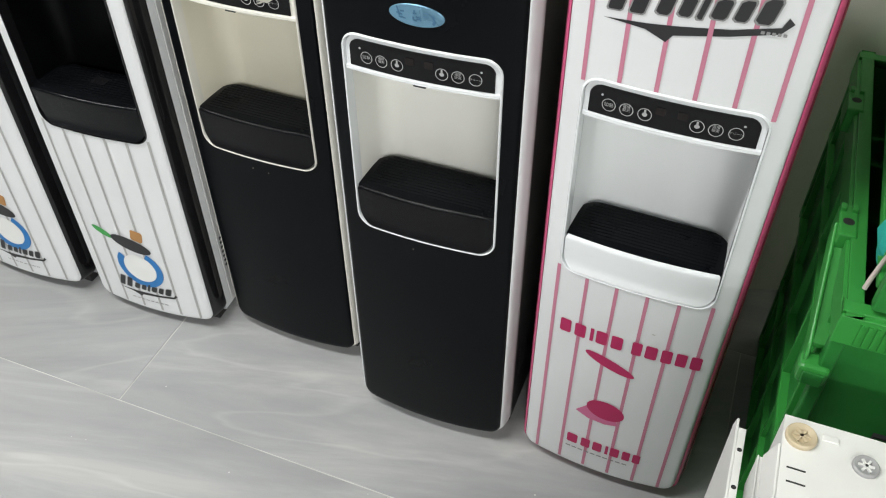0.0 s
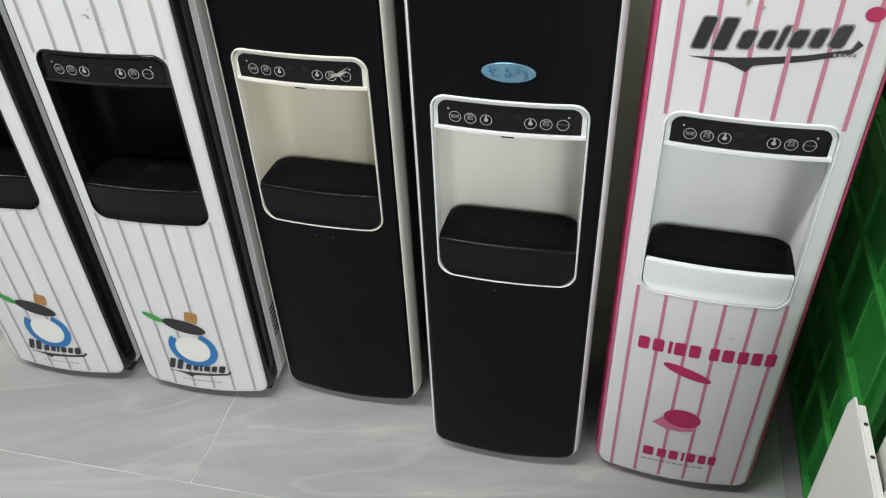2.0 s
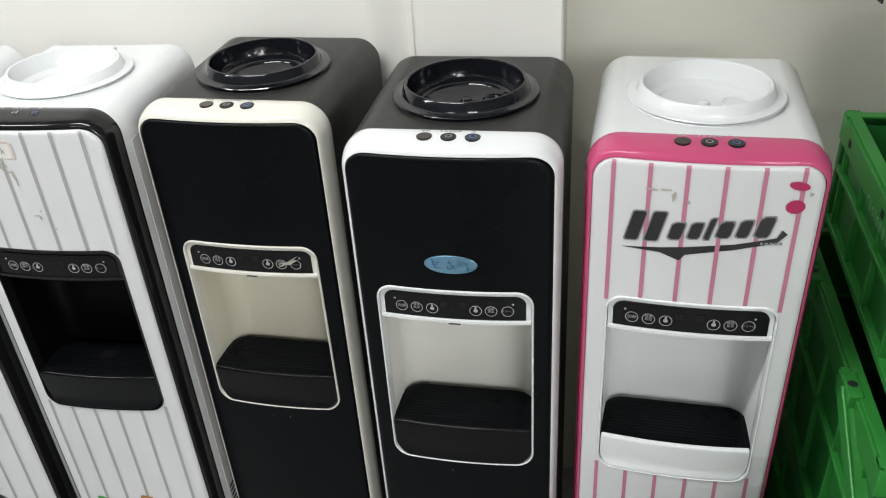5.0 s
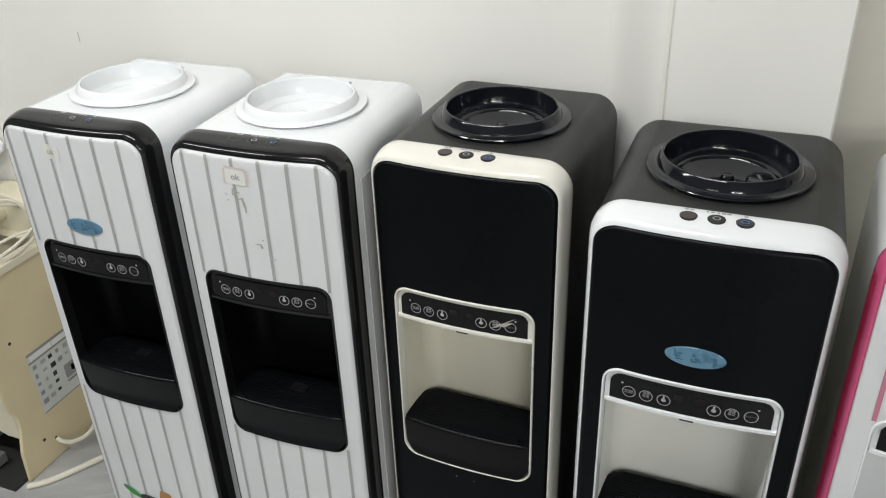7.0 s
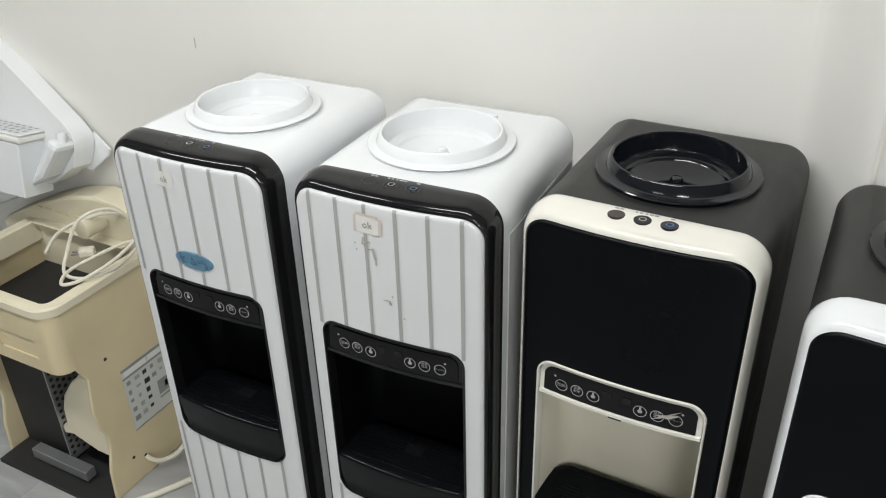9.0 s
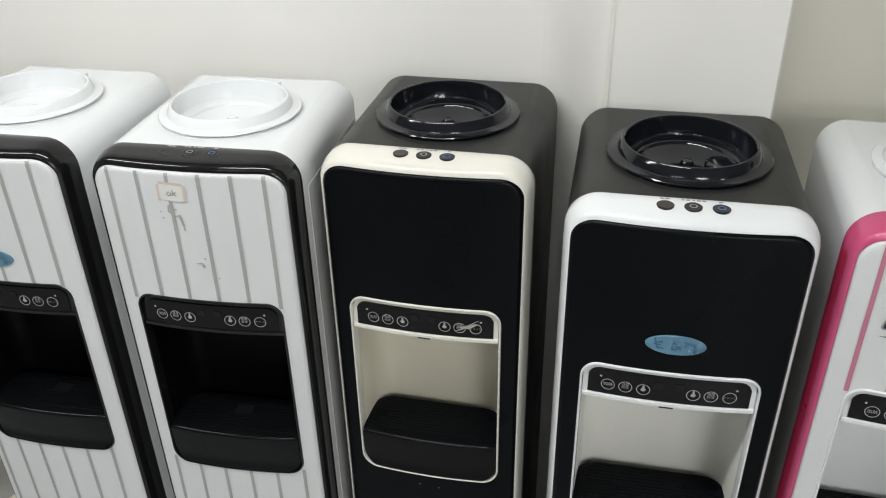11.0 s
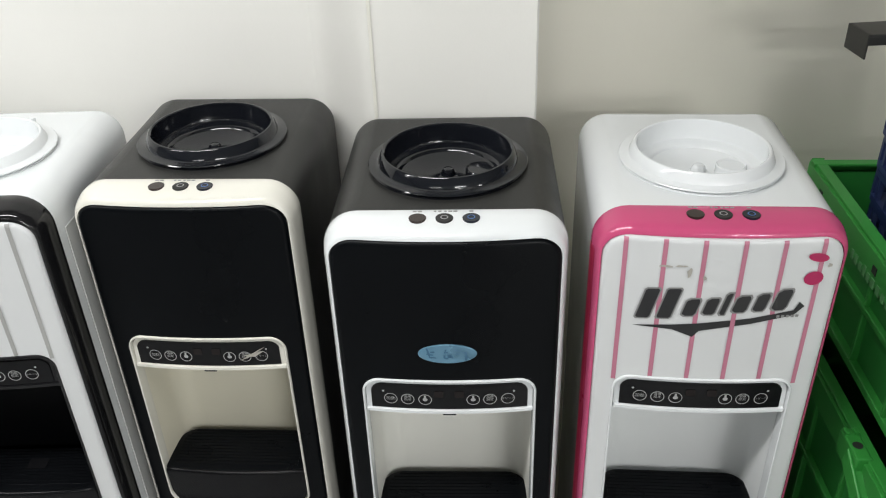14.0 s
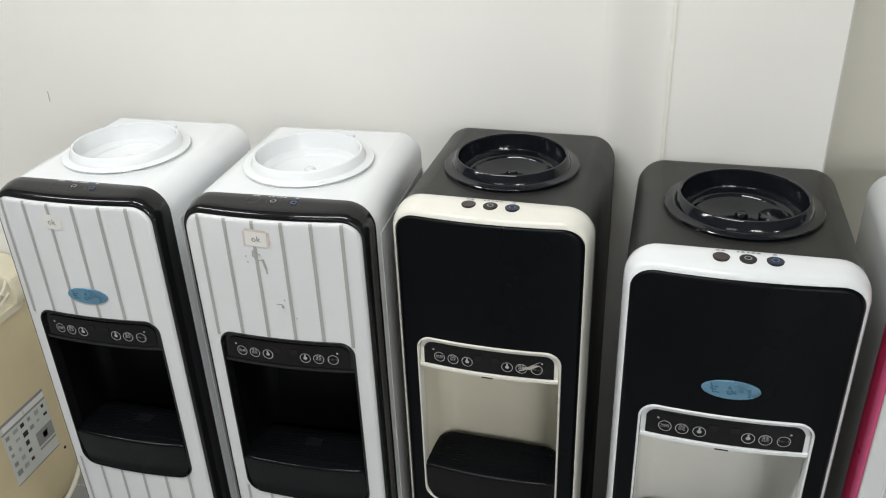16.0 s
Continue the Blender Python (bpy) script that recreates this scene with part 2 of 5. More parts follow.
# ---- mesh helpers ----
def part(name, bm, material, parent=None, label="", smooth=True, bevel=0.0, sharp=32):
    me = bpy.data.meshes.new(name)
    bmesh.ops.recalc_face_normals(bm, faces=bm.faces)
    bm.to_mesh(me)
    bm.free()
    me.materials.append(material)
    if smooth:
        me.polygons.foreach_set("use_smooth", [True] * len(me.polygons))
        me.set_sharp_from_angle(angle=radians(sharp))
    ob = new(name, me)
    ob.parent = parent
    if label:
        ob["label"] = label
    if bevel:
        mod = ob.modifiers.new("bevel", "BEVEL")
        mod.width, mod.segments, mod.limit_method = bevel, 2, "ANGLE"
    return ob


def thing(name, m, label, category, group="", kind=""):
    ob = new(name)
    ob.empty_display_size = 0.1
    ob.matrix_world = m
    return tagged(ob, label, category, group, kind)


def box(bm, x0, x1, y0, y1, z0, z1, m=None):
    r = bmesh.ops.create_cube(bm, size=1)["verts"]
    for v in r:
        v.co = Vector((x0 + (v.co.x + 0.5) * (x1 - x0), y0 + (v.co.y + 0.5) * (y1 - y0), z0 + (v.co.z + 0.5) * (z1 - z0)))
        if m:
            v.co = m @ v.co
    return bm


def boxes(*dims):
    bm = bmesh.new()
    for d in dims:
        box(bm, *d)
    return bm


def loft(bm, loops, closed=True, cap_first=False, cap_last=False):
    rows = [[bm.verts.new(p) for p in lp] for lp in loops]
    n = len(rows[0])
    for a, b in zip(rows, rows[1:]):
        for i in range(n if closed else n - 1):
            j = (i + 1) % n
            bm.faces.new((a[i], a[j], b[j], b[i]))
    if cap_first:
        bm.faces.new(rows[0][::-1])
    if cap_last:
        bm.faces.new(rows[-1])
    return rows


def rrect(hw, z0, z1, rt, rb, inset=0.0, seg=8, side=10):
    """Outline in x and z of a rectangle with rounded corners, rt above and rb below."""
    hw, z0, z1 = hw - inset, z0 + inset, z1 - inset
    rt, rb = max(rt - inset, 0.001), max(rb - inset, 0.001)
    pts = []
    for cx, cz, r, a0 in ((hw - rt, z1 - rt, rt, 0), (-hw + rt, z1 - rt, rt, 90), (-hw + rb, z0 + rb, rb, 180), (hw - rb, z0 + rb, rb, 270)):
        for i in range(seg + 1):
            a = radians(a0 + 90 * i / seg)
            pts.append((cx + r * math.cos(a), cz + r * math.sin(a)))
    out = []
    for i, p in enumerate(pts):
        q = pts[(i + 1) % len(pts)]
        out.append(p)
        if math.dist(p, q) > 0.04:
            for k in range(1, side):
                out.append((p[0] + (q[0] - p[0]) * k / side, p[1] + (q[1] - p[1]) * k / side))
    return out


def lathe(bm, profile, cx=0.0, cy=0.0, n=48, cap=True):
    rows = [[(cx + r * math.cos(2 * math.pi * i / n), cy + r * math.sin(2 * math.pi * i / n), z) for i in range(n)] for r, z in profile]
    loft(bm, rows, True, False, cap)
    return bm


def disc(bm, cx, cz, r, y0, y1, n=24, rz=None):
    rz = rz or r
    lp = lambda k, y: [(cx + k * r * math.cos(2 * math.pi * i / n), y, cz + k * rz * math.sin(2 * math.pi * i / n)) for i in range(n)]
    loft(bm, [lp(1, y1), lp(1, y0 + 0.0004), lp(0.95, y0)], True, True, True)
    return bm


def tube(bm, pts, r, n=8):
    loops = []
    for i, p in enumerate(pts):
        p = Vector(p)
        d = (Vector(pts[min(i + 1, len(pts) - 1)]) - Vector(pts[max(i - 1, 0)])).normalized()
        u = d.orthogonal().normalized()
        if loops:
            u = (last - d * last.dot(d)).normalized()
        last = u
        v = d.cross(u)
        loops.append([p + r * (math.cos(2 * math.pi * k / n) * u + math.sin(2 * math.pi * k / n) * v) for k in range(n)])
    loft(bm, loops, True, True, True)
    return bm


def prism(bm, poly, axis, c0, c1, m=None):
    """A polygon of pairs drawn out along one axis from c0 to c1."""
    put = {"x": lambda a, b, c: (c, a, b), "y": lambda a, b, c: (a, c, b), "z": lambda a, b, c: (a, b, c)}[axis]
    lp = [[Vector(put(a, b, c)) for a, b in poly] for c in (c0, c1)]
    if m:
        lp = [[m @ p for p in row] for row in lp]
    loft(bm, lp, True, True, True)
    return bm


# ---- room ----
X0, X1, Y0, Y1 = -4.2, 5.4, -6.6, 1.41


def structure(name, bm, mat, label, category):
    return tagged(part(name, bm, mat, None, "", False), label, category, kind="structure")


wall_n = structure("wall_north", boxes((X0, -0.632, Y1, Y1 + 0.12, 0, CEIL)), WALL, "off-white papered wall behind the dispensers", "wall")
part("scratch", boxes((-1.8075, -1.8058, Y1 - 0.0008, Y1 - 0.0002, 1.086, 1.108)), RESIDUE, wall_n, "short dark scratch in the wallpaper", False)
bm = bmesh.new()
cove = [(-0.632 + 0.117 * k / 14, Y1 - 0.12 * (k / 14) ** 2 * (3 - 2 * k / 14)) for k in range(15)]
pil = [(-0.632, Y1 + 0.12)] + cove + [(-0.267, 1.29), (-0.264, 1.293), (-0.264, Y1 + 0.12)]
loft(bm, [[(x, y, z) for x, y in pil] for z in (0, CEIL)], True, True, True)
tagged(part("wall_pilaster", bm, WALL), "off-white papered pilaster with a softly coved flank", "wall", kind="structure")
structure("trim_corner_bead", boxes((-0.520, -0.515, 1.2875, 1.2898, 0, CEIL)), TRIM, "thin cream corner bead on the pilaster", "trim")
structure("wall_north_2", prism(bmesh.new(), [(-0.2636, 1.395), (1.25, 1.93), (1.25, 2.03), (-0.2636, 1.53)], "z", 0, CEIL), WALL_WARM, "warm off-white wall set back beside the pilaster", "wall")
structure("wall_north_3", boxes((1.2505, X1, 1.93, 2.03, 0, CEIL)), WALL_WARM, "warm off-white wall further along", "wall")
# walls and ceiling out of view close the room; dark colour keeps bounce low
structure("wall_south", boxes((X0, X1, Y0 - 0.1, Y0, 0, CEIL)), LOW_BOUNCE, "unseen wall behind the camera, dark to cut bounce light", "wall")
structure("wall_west", boxes((X0 - 0.1, X0, Y0 - 0.1, 2.03, 0, CEIL)), LOW_BOUNCE, "unseen side wall, dark to cut bounce light", "wall")
structure("wall_east", boxes((X1, X1 + 0.1, Y0 - 0.1, 2.03, 0, CEIL)), LOW_BOUNCE, "unseen side wall, dark to cut bounce light", "wall")
structure("ceiling", boxes((X0 - 0.1, X1 + 0.1, Y0 - 0.1, 2.03, CEIL, CEIL + 0.1)), CEIL_LOW_BOUNCE, "plain unseen ceiling, coloured dark to cut bounce light", "ceiling")
floor = structure("floor", boxes((X0, X1, Y0, 2.03, -0.05, -0.0012)), GROUT, "grey veined porcelain tile floor with pale joints", "floor")

for tx, ty, _ in TUBES:
    lamp = thing("ceiling_light", pose(tx, ty, CEIL), "white linear ceiling light, switched on", "ceiling light", "ceiling lights")
    part("housing", boxes((-0.6, 0.6, -0.1, 0.1, -0.06, 0)), ALU, lamp, smooth=False, bevel=0.004)
    part("diffuser", boxes((-0.58, 0.58, -0.085, 0.085, -0.07, -0.0605)), GLOW, lamp, "glowing white diffuser", smooth=False)


# ---- water dispensers ----
CUP_Y = 0.177                           # centre of the bottle collar behind the front
HW, TOP, BOT = 0.156, 1.100, 0.028      # bezel: half width, top, bottom
PW = 0.1455                             # front panel: half width
NZ0, NZ1, NW = 0.513, 0.869, 0.1192      # niche frame: bottom, top, half width


def sag(x, z):
    """The lower edge of the front hangs a little deeper in the middle."""
    return -0.007 * (1 - min(1.0, (x / PW) ** 2)) * max(0.0, 1 - (z - BOT) / 0.05)


def bulge(x):
    return -0.012 * (1 - min(1.0, (x / PW) ** 2))


PZ0, PZ1, PRT, PRB = BOT + 0.004, 1.0842, 0.033, 0.022


def edge_gap(x, z):
    """How far a point of the front panel is from the panel's rounded outline."""
    dx, dt, db = PW - abs(x), PZ1 - z, z - PZ0
    for d, r in ((dt, PRT), (db, PRB)):
        if d < r and dx < r:
            return r - math.hypot(r - d, r - dx)
    return min(dx, dt, db)


def surf(x, z):
    d = max(0.0, edge_gap(x, z))
    lip = 0.0 if d >= 0.007 else 0.006 * (1 - math.sqrt(max(0.0, 1 - (1 - d / 0.007) ** 2)))
    return bulge(x) - 0.004 + lip


def half_width(z):
    for d, r in ((PZ1 - z, PRT), (z - PZ0, PRB)):
        if d < r:
            return PW - r + math.sqrt(max(0.0, r * r - (r - d) ** 2))
    return PW


def front_panel(name, mat, parent, label, NZ0=NZ0):
    """The bowed front, open where the niche goes through it."""
    bm = bmesh.new()
    k = 0.1166 / PW
    us = sorted({-1, -0.994, -0.982, -0.965, -0.95, -0.88, -k, k, 0.88, 0.95, 0.965, 0.982, 0.994, 1} | {round(-0.6 + 0.1 * i, 3) for i in range(13)})
    zs = [PZ0 + PRB * (1 - math.cos(radians(a))) for a in (4, 18, 35, 52, 70, 90)]
    zs += [0.12 + 0.06 * i for i in range(7)] + [NZ0 + 0.002, 0.6, 0.7, 0.8, NZ1 - 0.0025, 0.9, 0.95, 1.0, 1.03]
    zs += [PZ1 - PRT + PRT * k for k in (0.0, 0.2, 0.4, 0.55, 0.64, 0.72, 0.79, 0.85, 0.90, 0.94, 0.97, 0.99, 0.998)]
    grid = [[bm.verts.new((u * half_width(z), surf(u * half_width(z), z), z + sag(u * half_width(z), z))) for u in us] for z in zs]
    for i in range(len(zs) - 1):
        for j in range(len(us) - 1):
            if NZ0 < zs[i] and zs[i + 1] < NZ1 and -k <= us[j] and us[j + 1] <= k:
                continue
            bm.faces.new((grid[i][j], grid[i][j + 1], grid[i + 1][j + 1], grid[i + 1][j]))
    rim_edges = [e for e in bm.edges if e.is_boundary]
    hx, hz0, hz1 = 0.1166, NZ0 + 0.002, NZ1 - 0.0025
    for sx in (-1, 1):
        for cz, sz, rad in ((hz0, -1, 0.0255), (hz1, 1, 0.0235)):
            arc = [(sx * (hx - rad + rad * math.sin(radians(a))), cz - sz * rad * (1 - math.cos(radians(a)))) for a in range(0, 91, 10)]
            tip = bm.verts.new((sx * hx, surf(sx * hx, cz), cz))
            pts = [bm.verts.new((x, surf(x, z), z)) for x, z in arc]
            for p, q in zip(pts, pts[1:]):
                bm.faces.new((tip, p, q) if sx * sz < 0 else (tip, q, p))
    for e in rim_edges:
        a, b = e.verts
        if all(abs(v.co.x) < 0.1170 and NZ0 < v.co.z < NZ1 for v in e.verts):
            continue
        va, vb = (bm.verts.new((v.co.x, 0.014, v.co.z)) for v in (a, b))
        bm.faces.new((a, b, vb, va))
    bmesh.ops.remove_doubles(bm, verts=bm.verts, dist=0.0002)
    return part(name, bm, mat, parent, label)


LIFT = 0.0009


def decal(name, polys, mat, parent, label="", lift=LIFT):
    """Thin print on the front panel: polygons in x and z laid on the bowed surface."""
    bm = bmesh.new()
    for poly in polys:
        bm.faces.new([bm.verts.new((x, surf(x, z) - lift, z)) for x, z in poly])
    return part(name, bm, mat, parent, label, False)


def strip(x, w, z0, z1, n=8):
    zs = [z0 + (z1 - z0) * i / n for i in range(n + 1)]
    return [[(x - w, a), (x + w, a), (x + w, b), (x - w, b)] for a, b in zip(zs, zs[1:])]


def oval(cx, cz, rx, rz, tilt=0.0, n=20):
    """An ellipse cut into upright slices."""
    out, c, s = [], math.cos(radians(tilt)), math.sin(radians(tilt))
    turn = lambda u, v: (cx + u * c - v * s, cz + u * s + v * c)
    us = [-math.cos(math.pi * i / n) for i in range(n + 1)]
    for a, b in zip(us, us[1:]):
        ha, hb = math.sqrt(max(1e-9, 1 - a * a)), math.sqrt(max(1e-9, 1 - b * b))
        out.append([turn(a * rx, -ha * rz), turn(b * rx, -hb * rz), turn(b * rx, hb * rz), turn(a * rx, ha * rz)])
    return out


def ring(cx, cz, r0, r1, a0=0, a1=360, n=36, sz=1.0):
    out = []
    for i in range(n):
        a, b = radians(a0 + (a1 - a0) * i / n), radians(a0 + (a1 - a0) * (i + 1) / n)
        p = lambda r, t: (cx + r * math.cos(t), cz + sz * r * math.sin(t))
        out.append([p(r0, a), p(r1, a), p(r1, b), p(r0, b)])
    return out


def bar(x, z, w, h, lean=0.0, tilt=0.0):
    c, s = math.cos(radians(tilt)), math.sin(radians(tilt))
    k = min(w, h) * 0.13
    corners = ((-w / 2 + k, -h / 2), (w / 2 - k, -h / 2), (w / 2, -h / 2 + k), (w / 2, h / 2 - k), (w / 2 - k, h / 2), (-w / 2 + k, h / 2), (-w / 2, h / 2 - k), (-w / 2, -h / 2 + k))
    return [(x + u * c - v * s + v * lean, z + u * s + v * c) for u, v in corners]


def writing(name, text, size, x, z, y, mat, parent):
    """Words in Blender's own font as a flat mesh that faces the front, centred on x and z."""
    cu = bpy.data.curves.new(name, "FONT")
    cu.body, cu.size, cu.align_x, cu.align_y = text, size, "CENTER", "CENTER"
    cu.resolution_u = 2
    tmp = new("tmp", cu)
    me = bpy.data.meshes.new_from_object(tmp.evaluated_get(bpy.context.evaluated_depsgraph_get()))
    bpy.data.objects.remove(tmp)
    for v in me.vertices:
        v.co = (x + v.co.x, y(x + v.co.x), z + v.co.y)
    me.materials.clear()
    me.materials.append(mat)
    ob = new(name, me)
    ob.parent = parent
    return ob


BUTTONS = (-0.0805, -0.0570, -0.0330, 0.0330, 0.0560, 0.0805)


def console_y(x):
    return bulge(x) + 0.0005


def dispenser(m, label, c):
    d = thing("water_dispenser", m, label, "water dispenser", "row of water dispensers")
    # cabinet behind the bezel
    bm = bmesh.new()
    bw, rt, zt = 0.1545, 0.0425, TOP - 0.0012
    out = lambda ins, y: [(x, y, z) for x, z in rrect(bw, 0.03, zt, rt, 0.004, ins)]
    rows = loft(bm, [out(0, 0.038), out(0, 0.334), out(0.002, 0.343), out(0.008, 0.3465)], True, False, True)
    flat = [f for f in bm.faces if all(abs(v.co.z - zt) < 1e-5 for v in f.verts)]
    bmesh.ops.delete(bm, geom=flat, context="FACES")
    # top plate round the opening for the bottle
    hx, ya, yb, hy, hr = bw - rt, 0.038, 0.334, CUP_Y, 0.104
    corners = [math.atan2(y - hy, x) % (2 * math.pi) for x in (hx, -hx) for y in (ya, yb)]
    angles = sorted([2 * math.pi * i / 64 for i in range(64)] + corners)
    inner, outer = [], []
    for a in angles:
        ca, sa = math.cos(a), math.sin(a)
        far = min((hx / abs(ca)) if abs(ca) > 1e-9 else 9, ((yb - hy) / sa if sa > 0 else (ya - hy) / sa) if abs(sa) > 1e-9 else 9)
        inner.append((hr * ca, hy + hr * sa, zt))
        outer.append((far * ca, hy + far * sa, zt))
    loft(bm, [inner, outer], True)
    bmesh.ops.remove_doubles(bm, verts=bm.verts, dist=0.0001)
    body = part("cabinet", bm, c["body"], d, c["body_label"])
    if c.get("sides"):
        for s in (-1, 1):
            bm = boxes((s * 0.1546 - 0.0010, s * 0.1546 + 0.0010, 0.064, 0.335, 0.035, 1.035))
            part("side_panel", bm, c["sides"], d, "grey painted steel side panel", False, 0.0006)
    # vent slots low on one flank
    for i in range(7):
        part("vent_slot", boxes((0.1550, 0.1560, 0.07, 0.11, 0.14 + 0.013 * i, 0.146 + 0.013 * i)), DARK, body, "dark vent slot", False)
    # base
    part("base", boxes((-0.136, 0.136, 0.03, 0.31, 0.0, 0.031)), DARK, d, "dark recessed base", False, 0.003)
    # bezel
    bm = bmesh.new()
    o = lambda ins, y, k=0.0, dz=0.0: [(x, y + k * bulge(x), z + dz * max(0.0, min(1.0, (z - TOP + 0.06) / 0.05)) + sag(x, z)) for x, z in rrect(HW, BOT, TOP, 0.044, 0.026, ins)]
    loft(bm, [o(0.006, 0.042), o(0.0005, 0.0415), o(0, 0.0395), o(0.0, 0.0265, 0.0), o(0.0006, 0.0235, 0.05), o(0.0026, 0.0120, 0.5, -0.0002), o(0.0042, 0.0068, 0.75, -0.0006), o(0.0056, 0.0036, 0.9, -0.0013), o(0.0071, 0.0014, 1, -0.0025),
              o(0.0087, 0.0000, 1, -0.0042), o(0.0100, -0.0004, 1, -0.0054), o(0.0106, 0.004, 1, -0.0056), o(0.0106, 0.016, 0, -0.0056)], True)
    bezel = part("bezel", bm, c["bezel"], d, c["bezel_label"], sharp=30)
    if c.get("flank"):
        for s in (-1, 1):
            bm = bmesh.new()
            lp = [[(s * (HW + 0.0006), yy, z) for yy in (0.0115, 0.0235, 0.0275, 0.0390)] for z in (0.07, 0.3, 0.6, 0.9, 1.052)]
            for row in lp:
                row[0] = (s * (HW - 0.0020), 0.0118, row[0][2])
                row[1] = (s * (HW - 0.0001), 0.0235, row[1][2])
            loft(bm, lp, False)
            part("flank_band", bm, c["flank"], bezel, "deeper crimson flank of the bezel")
    # front panel and stripes
    nz0 = NZ0 + c.get("niche_lift", 0.0)
    panel = front_panel("front_panel", c["panel"], d, c["panel_label"], nz0)
    if c.get("stripe"):
        for i in range(6):
            x = -0.1185 + 0.0472 * i + c.get("shift", 0.0)
            trim = 0.0 if abs(x) < 0.1 else 0.010
            decal("stripe", strip(x, 0.0029, PZ0 + 0.005, nz0 - 0.001 + trim, 12), c["stripe"], panel)
            decal("stripe", strip(x, 0.0029, NZ1 + 0.001 - trim, PZ1 - 0.012, 6) + strip(x, 0.0029, PZ1 - 0.012, PZ1 - 0.0018, 8), c["stripe"], panel)
    # niche frame
    bm = bmesh.new()
    fo = lambda hw, z0, z1, rt, rb, y, k=1.0: [(x, y + k * bulge(x), z) for x, z in rrect(hw, z0, z1, rt, rb)]
    ring_steps = ((0.0, 0.004, 1), (0.0, -0.0042, 1), (0.0008, -0.0060, 1), (0.0020, -0.0066, 1), (0.0032, -0.0058, 1), (0.0039, -0.001, 1), (0.0043, 0.010, 0), (0.0046, 0.03, 0))
    loft(bm, [fo(NW - o, nz0 + o * 0.8, NZ1 - o, 0.026 - o, 0.028 - o, dy) if bow else fo(NW - o, nz0 + o * 0.8, NZ1 - o, 0.026 - o, 0.028 - o, dy, 0.0) for o, dy, bow in ring_steps], True)
    frame_ob = part("niche_frame", bm, c["frame"], d, c["frame_label"])
    # hollow niche
    bm = bmesh.new()
    arc = [(0.0765 + 0.034 * math.cos(radians(a)), 0.064 + 0.034 * math.sin(radians(a))) for a in range(0, 91, 10)]
    hollow = [(0.1146, 0.010), (0.1138, 0.020), (0.1125, 0.045)] + arc
    hollow += [(-x, y) for x, y in reversed(hollow)]
    rows = loft(bm, [[(x, y, z) for x, y in hollow] for z in (nz0 + 0.003, 0.812)], False)
    bm.faces.new(rows[0])
    bm.faces.new(rows[1][::-1])
    liner = part("niche_liner", bm, c["liner"], d, c["liner_label"])
    # console above the niche
    bm = bmesh.new()
    xs = [0.1147 * math.sin(math.pi * (i / 24 - 0.5)) for i in range(25)]
    drop = lambda x, w, rad: rad - math.sqrt(max(0.0, rad * rad - max(0.0, abs(x) - (w - rad)) ** 2))
    sec = lambda x: [(x, bulge(x) + 0.020, 0.8105), (x, bulge(x) - 0.0015, 0.8068), (x, bulge(x) - 0.0035, 0.8085), (x, bulge(x) - 0.0035, 0.8132), (x, bulge(x) - 0.0005, 0.8147), (x, bulge(x) + 0.001, 0.8650 - drop(x, 0.1149, 0.024)), (x, bulge(x) + 0.02, 0.8655 - drop(x, 0.1149, 0.024))]
    loft(bm, [sec(x) for x in xs], False)
    console = part("console", bm, c["frame"], d)
    bm = bmesh.new()
    xs = [0.1075 * math.sin(math.pi * (i / 24 - 0.5)) for i in range(25)]
    top = lambda x: 0.8578 - drop(x, 0.1078, 0.016)
    loft(bm, [[(x, bulge(x) + 0.003, 0.8152), (x, bulge(x) - 0.0016, 0.8155), (x, bulge(x) - 0.0012, top(x) - 0.0003), (x, bulge(x) + 0.003, top(x))] for x in xs], False)
    display = part("display", bm, DISPLAY, d, "black glossy touch display strip")
    off = lambda x: bulge(x) - 0.0020
    for i, bx in enumerate(BUTTONS):
        bm = bmesh.new()
        for p in ring(bx, 0.8325, 0.0082, 0.0093, n=28):
            bm.faces.new([bm.verts.new((x, off(x), z)) for x, z in p])
        if i in (2, 3):
            for p in oval(bx, 0.8325, 0.0034, 0.0030, n=8) + [bar(bx, 0.8375, 0.0028, 0.0045)]:
                bm.faces.new([bm.verts.new((x, off(x), z)) for x, z in p])
        part("touch_button", bm, ICON, display, "ring-shaped touch button print", False)
        if i == 0:
            writing("button_print", "加熱", 0.0066, bx, 0.8325, off, ICON, display)
        if i in (1, 4):
            writing("button_print", "温度\n設定", 0.0052, bx, 0.8345, off, ICON, display)
        if i == 5:
            writing("button_print", "クリーン", 0.0044, bx, 0.8325, off, ICON, display)
    for bx in (-0.0905, 0.0885):
        bm = bmesh.new()
        for p in oval(bx, 0.8452, 0.0017, 0.0017, n=6):
            bm.faces.new([bm.verts.new((x, off(x), z)) for x, z in p])
        part("indicator_dot", bm, ICON, display, "tiny pale indicator dot", False)
    for bx in (-0.014, 0.014):
        bm = bmesh.new()
        bm.faces.new([bm.verts.new((x, off(x), z)) for x, z in bar(bx, 0.842, 0.013, 0.011)])
        part("digit_window", bm, WINDOW, display, "unlit red digit window", False)
    if c.get("scratch"):
        bm = bmesh.new()
        for p in ([(0.048, 0.826), (0.060, 0.830), (0.088, 0.850), (0.080, 0.846)], [(0.052, 0.834), (0.066, 0.838), (0.086, 0.842), (0.070, 0.832)]):
            bm.faces.new([bm.verts.new((x, off(x) - 0.0006, z)) for x, z in p])
        part("peeled_film", bm, RESIDUE, display, "torn remnant of protective film", False)
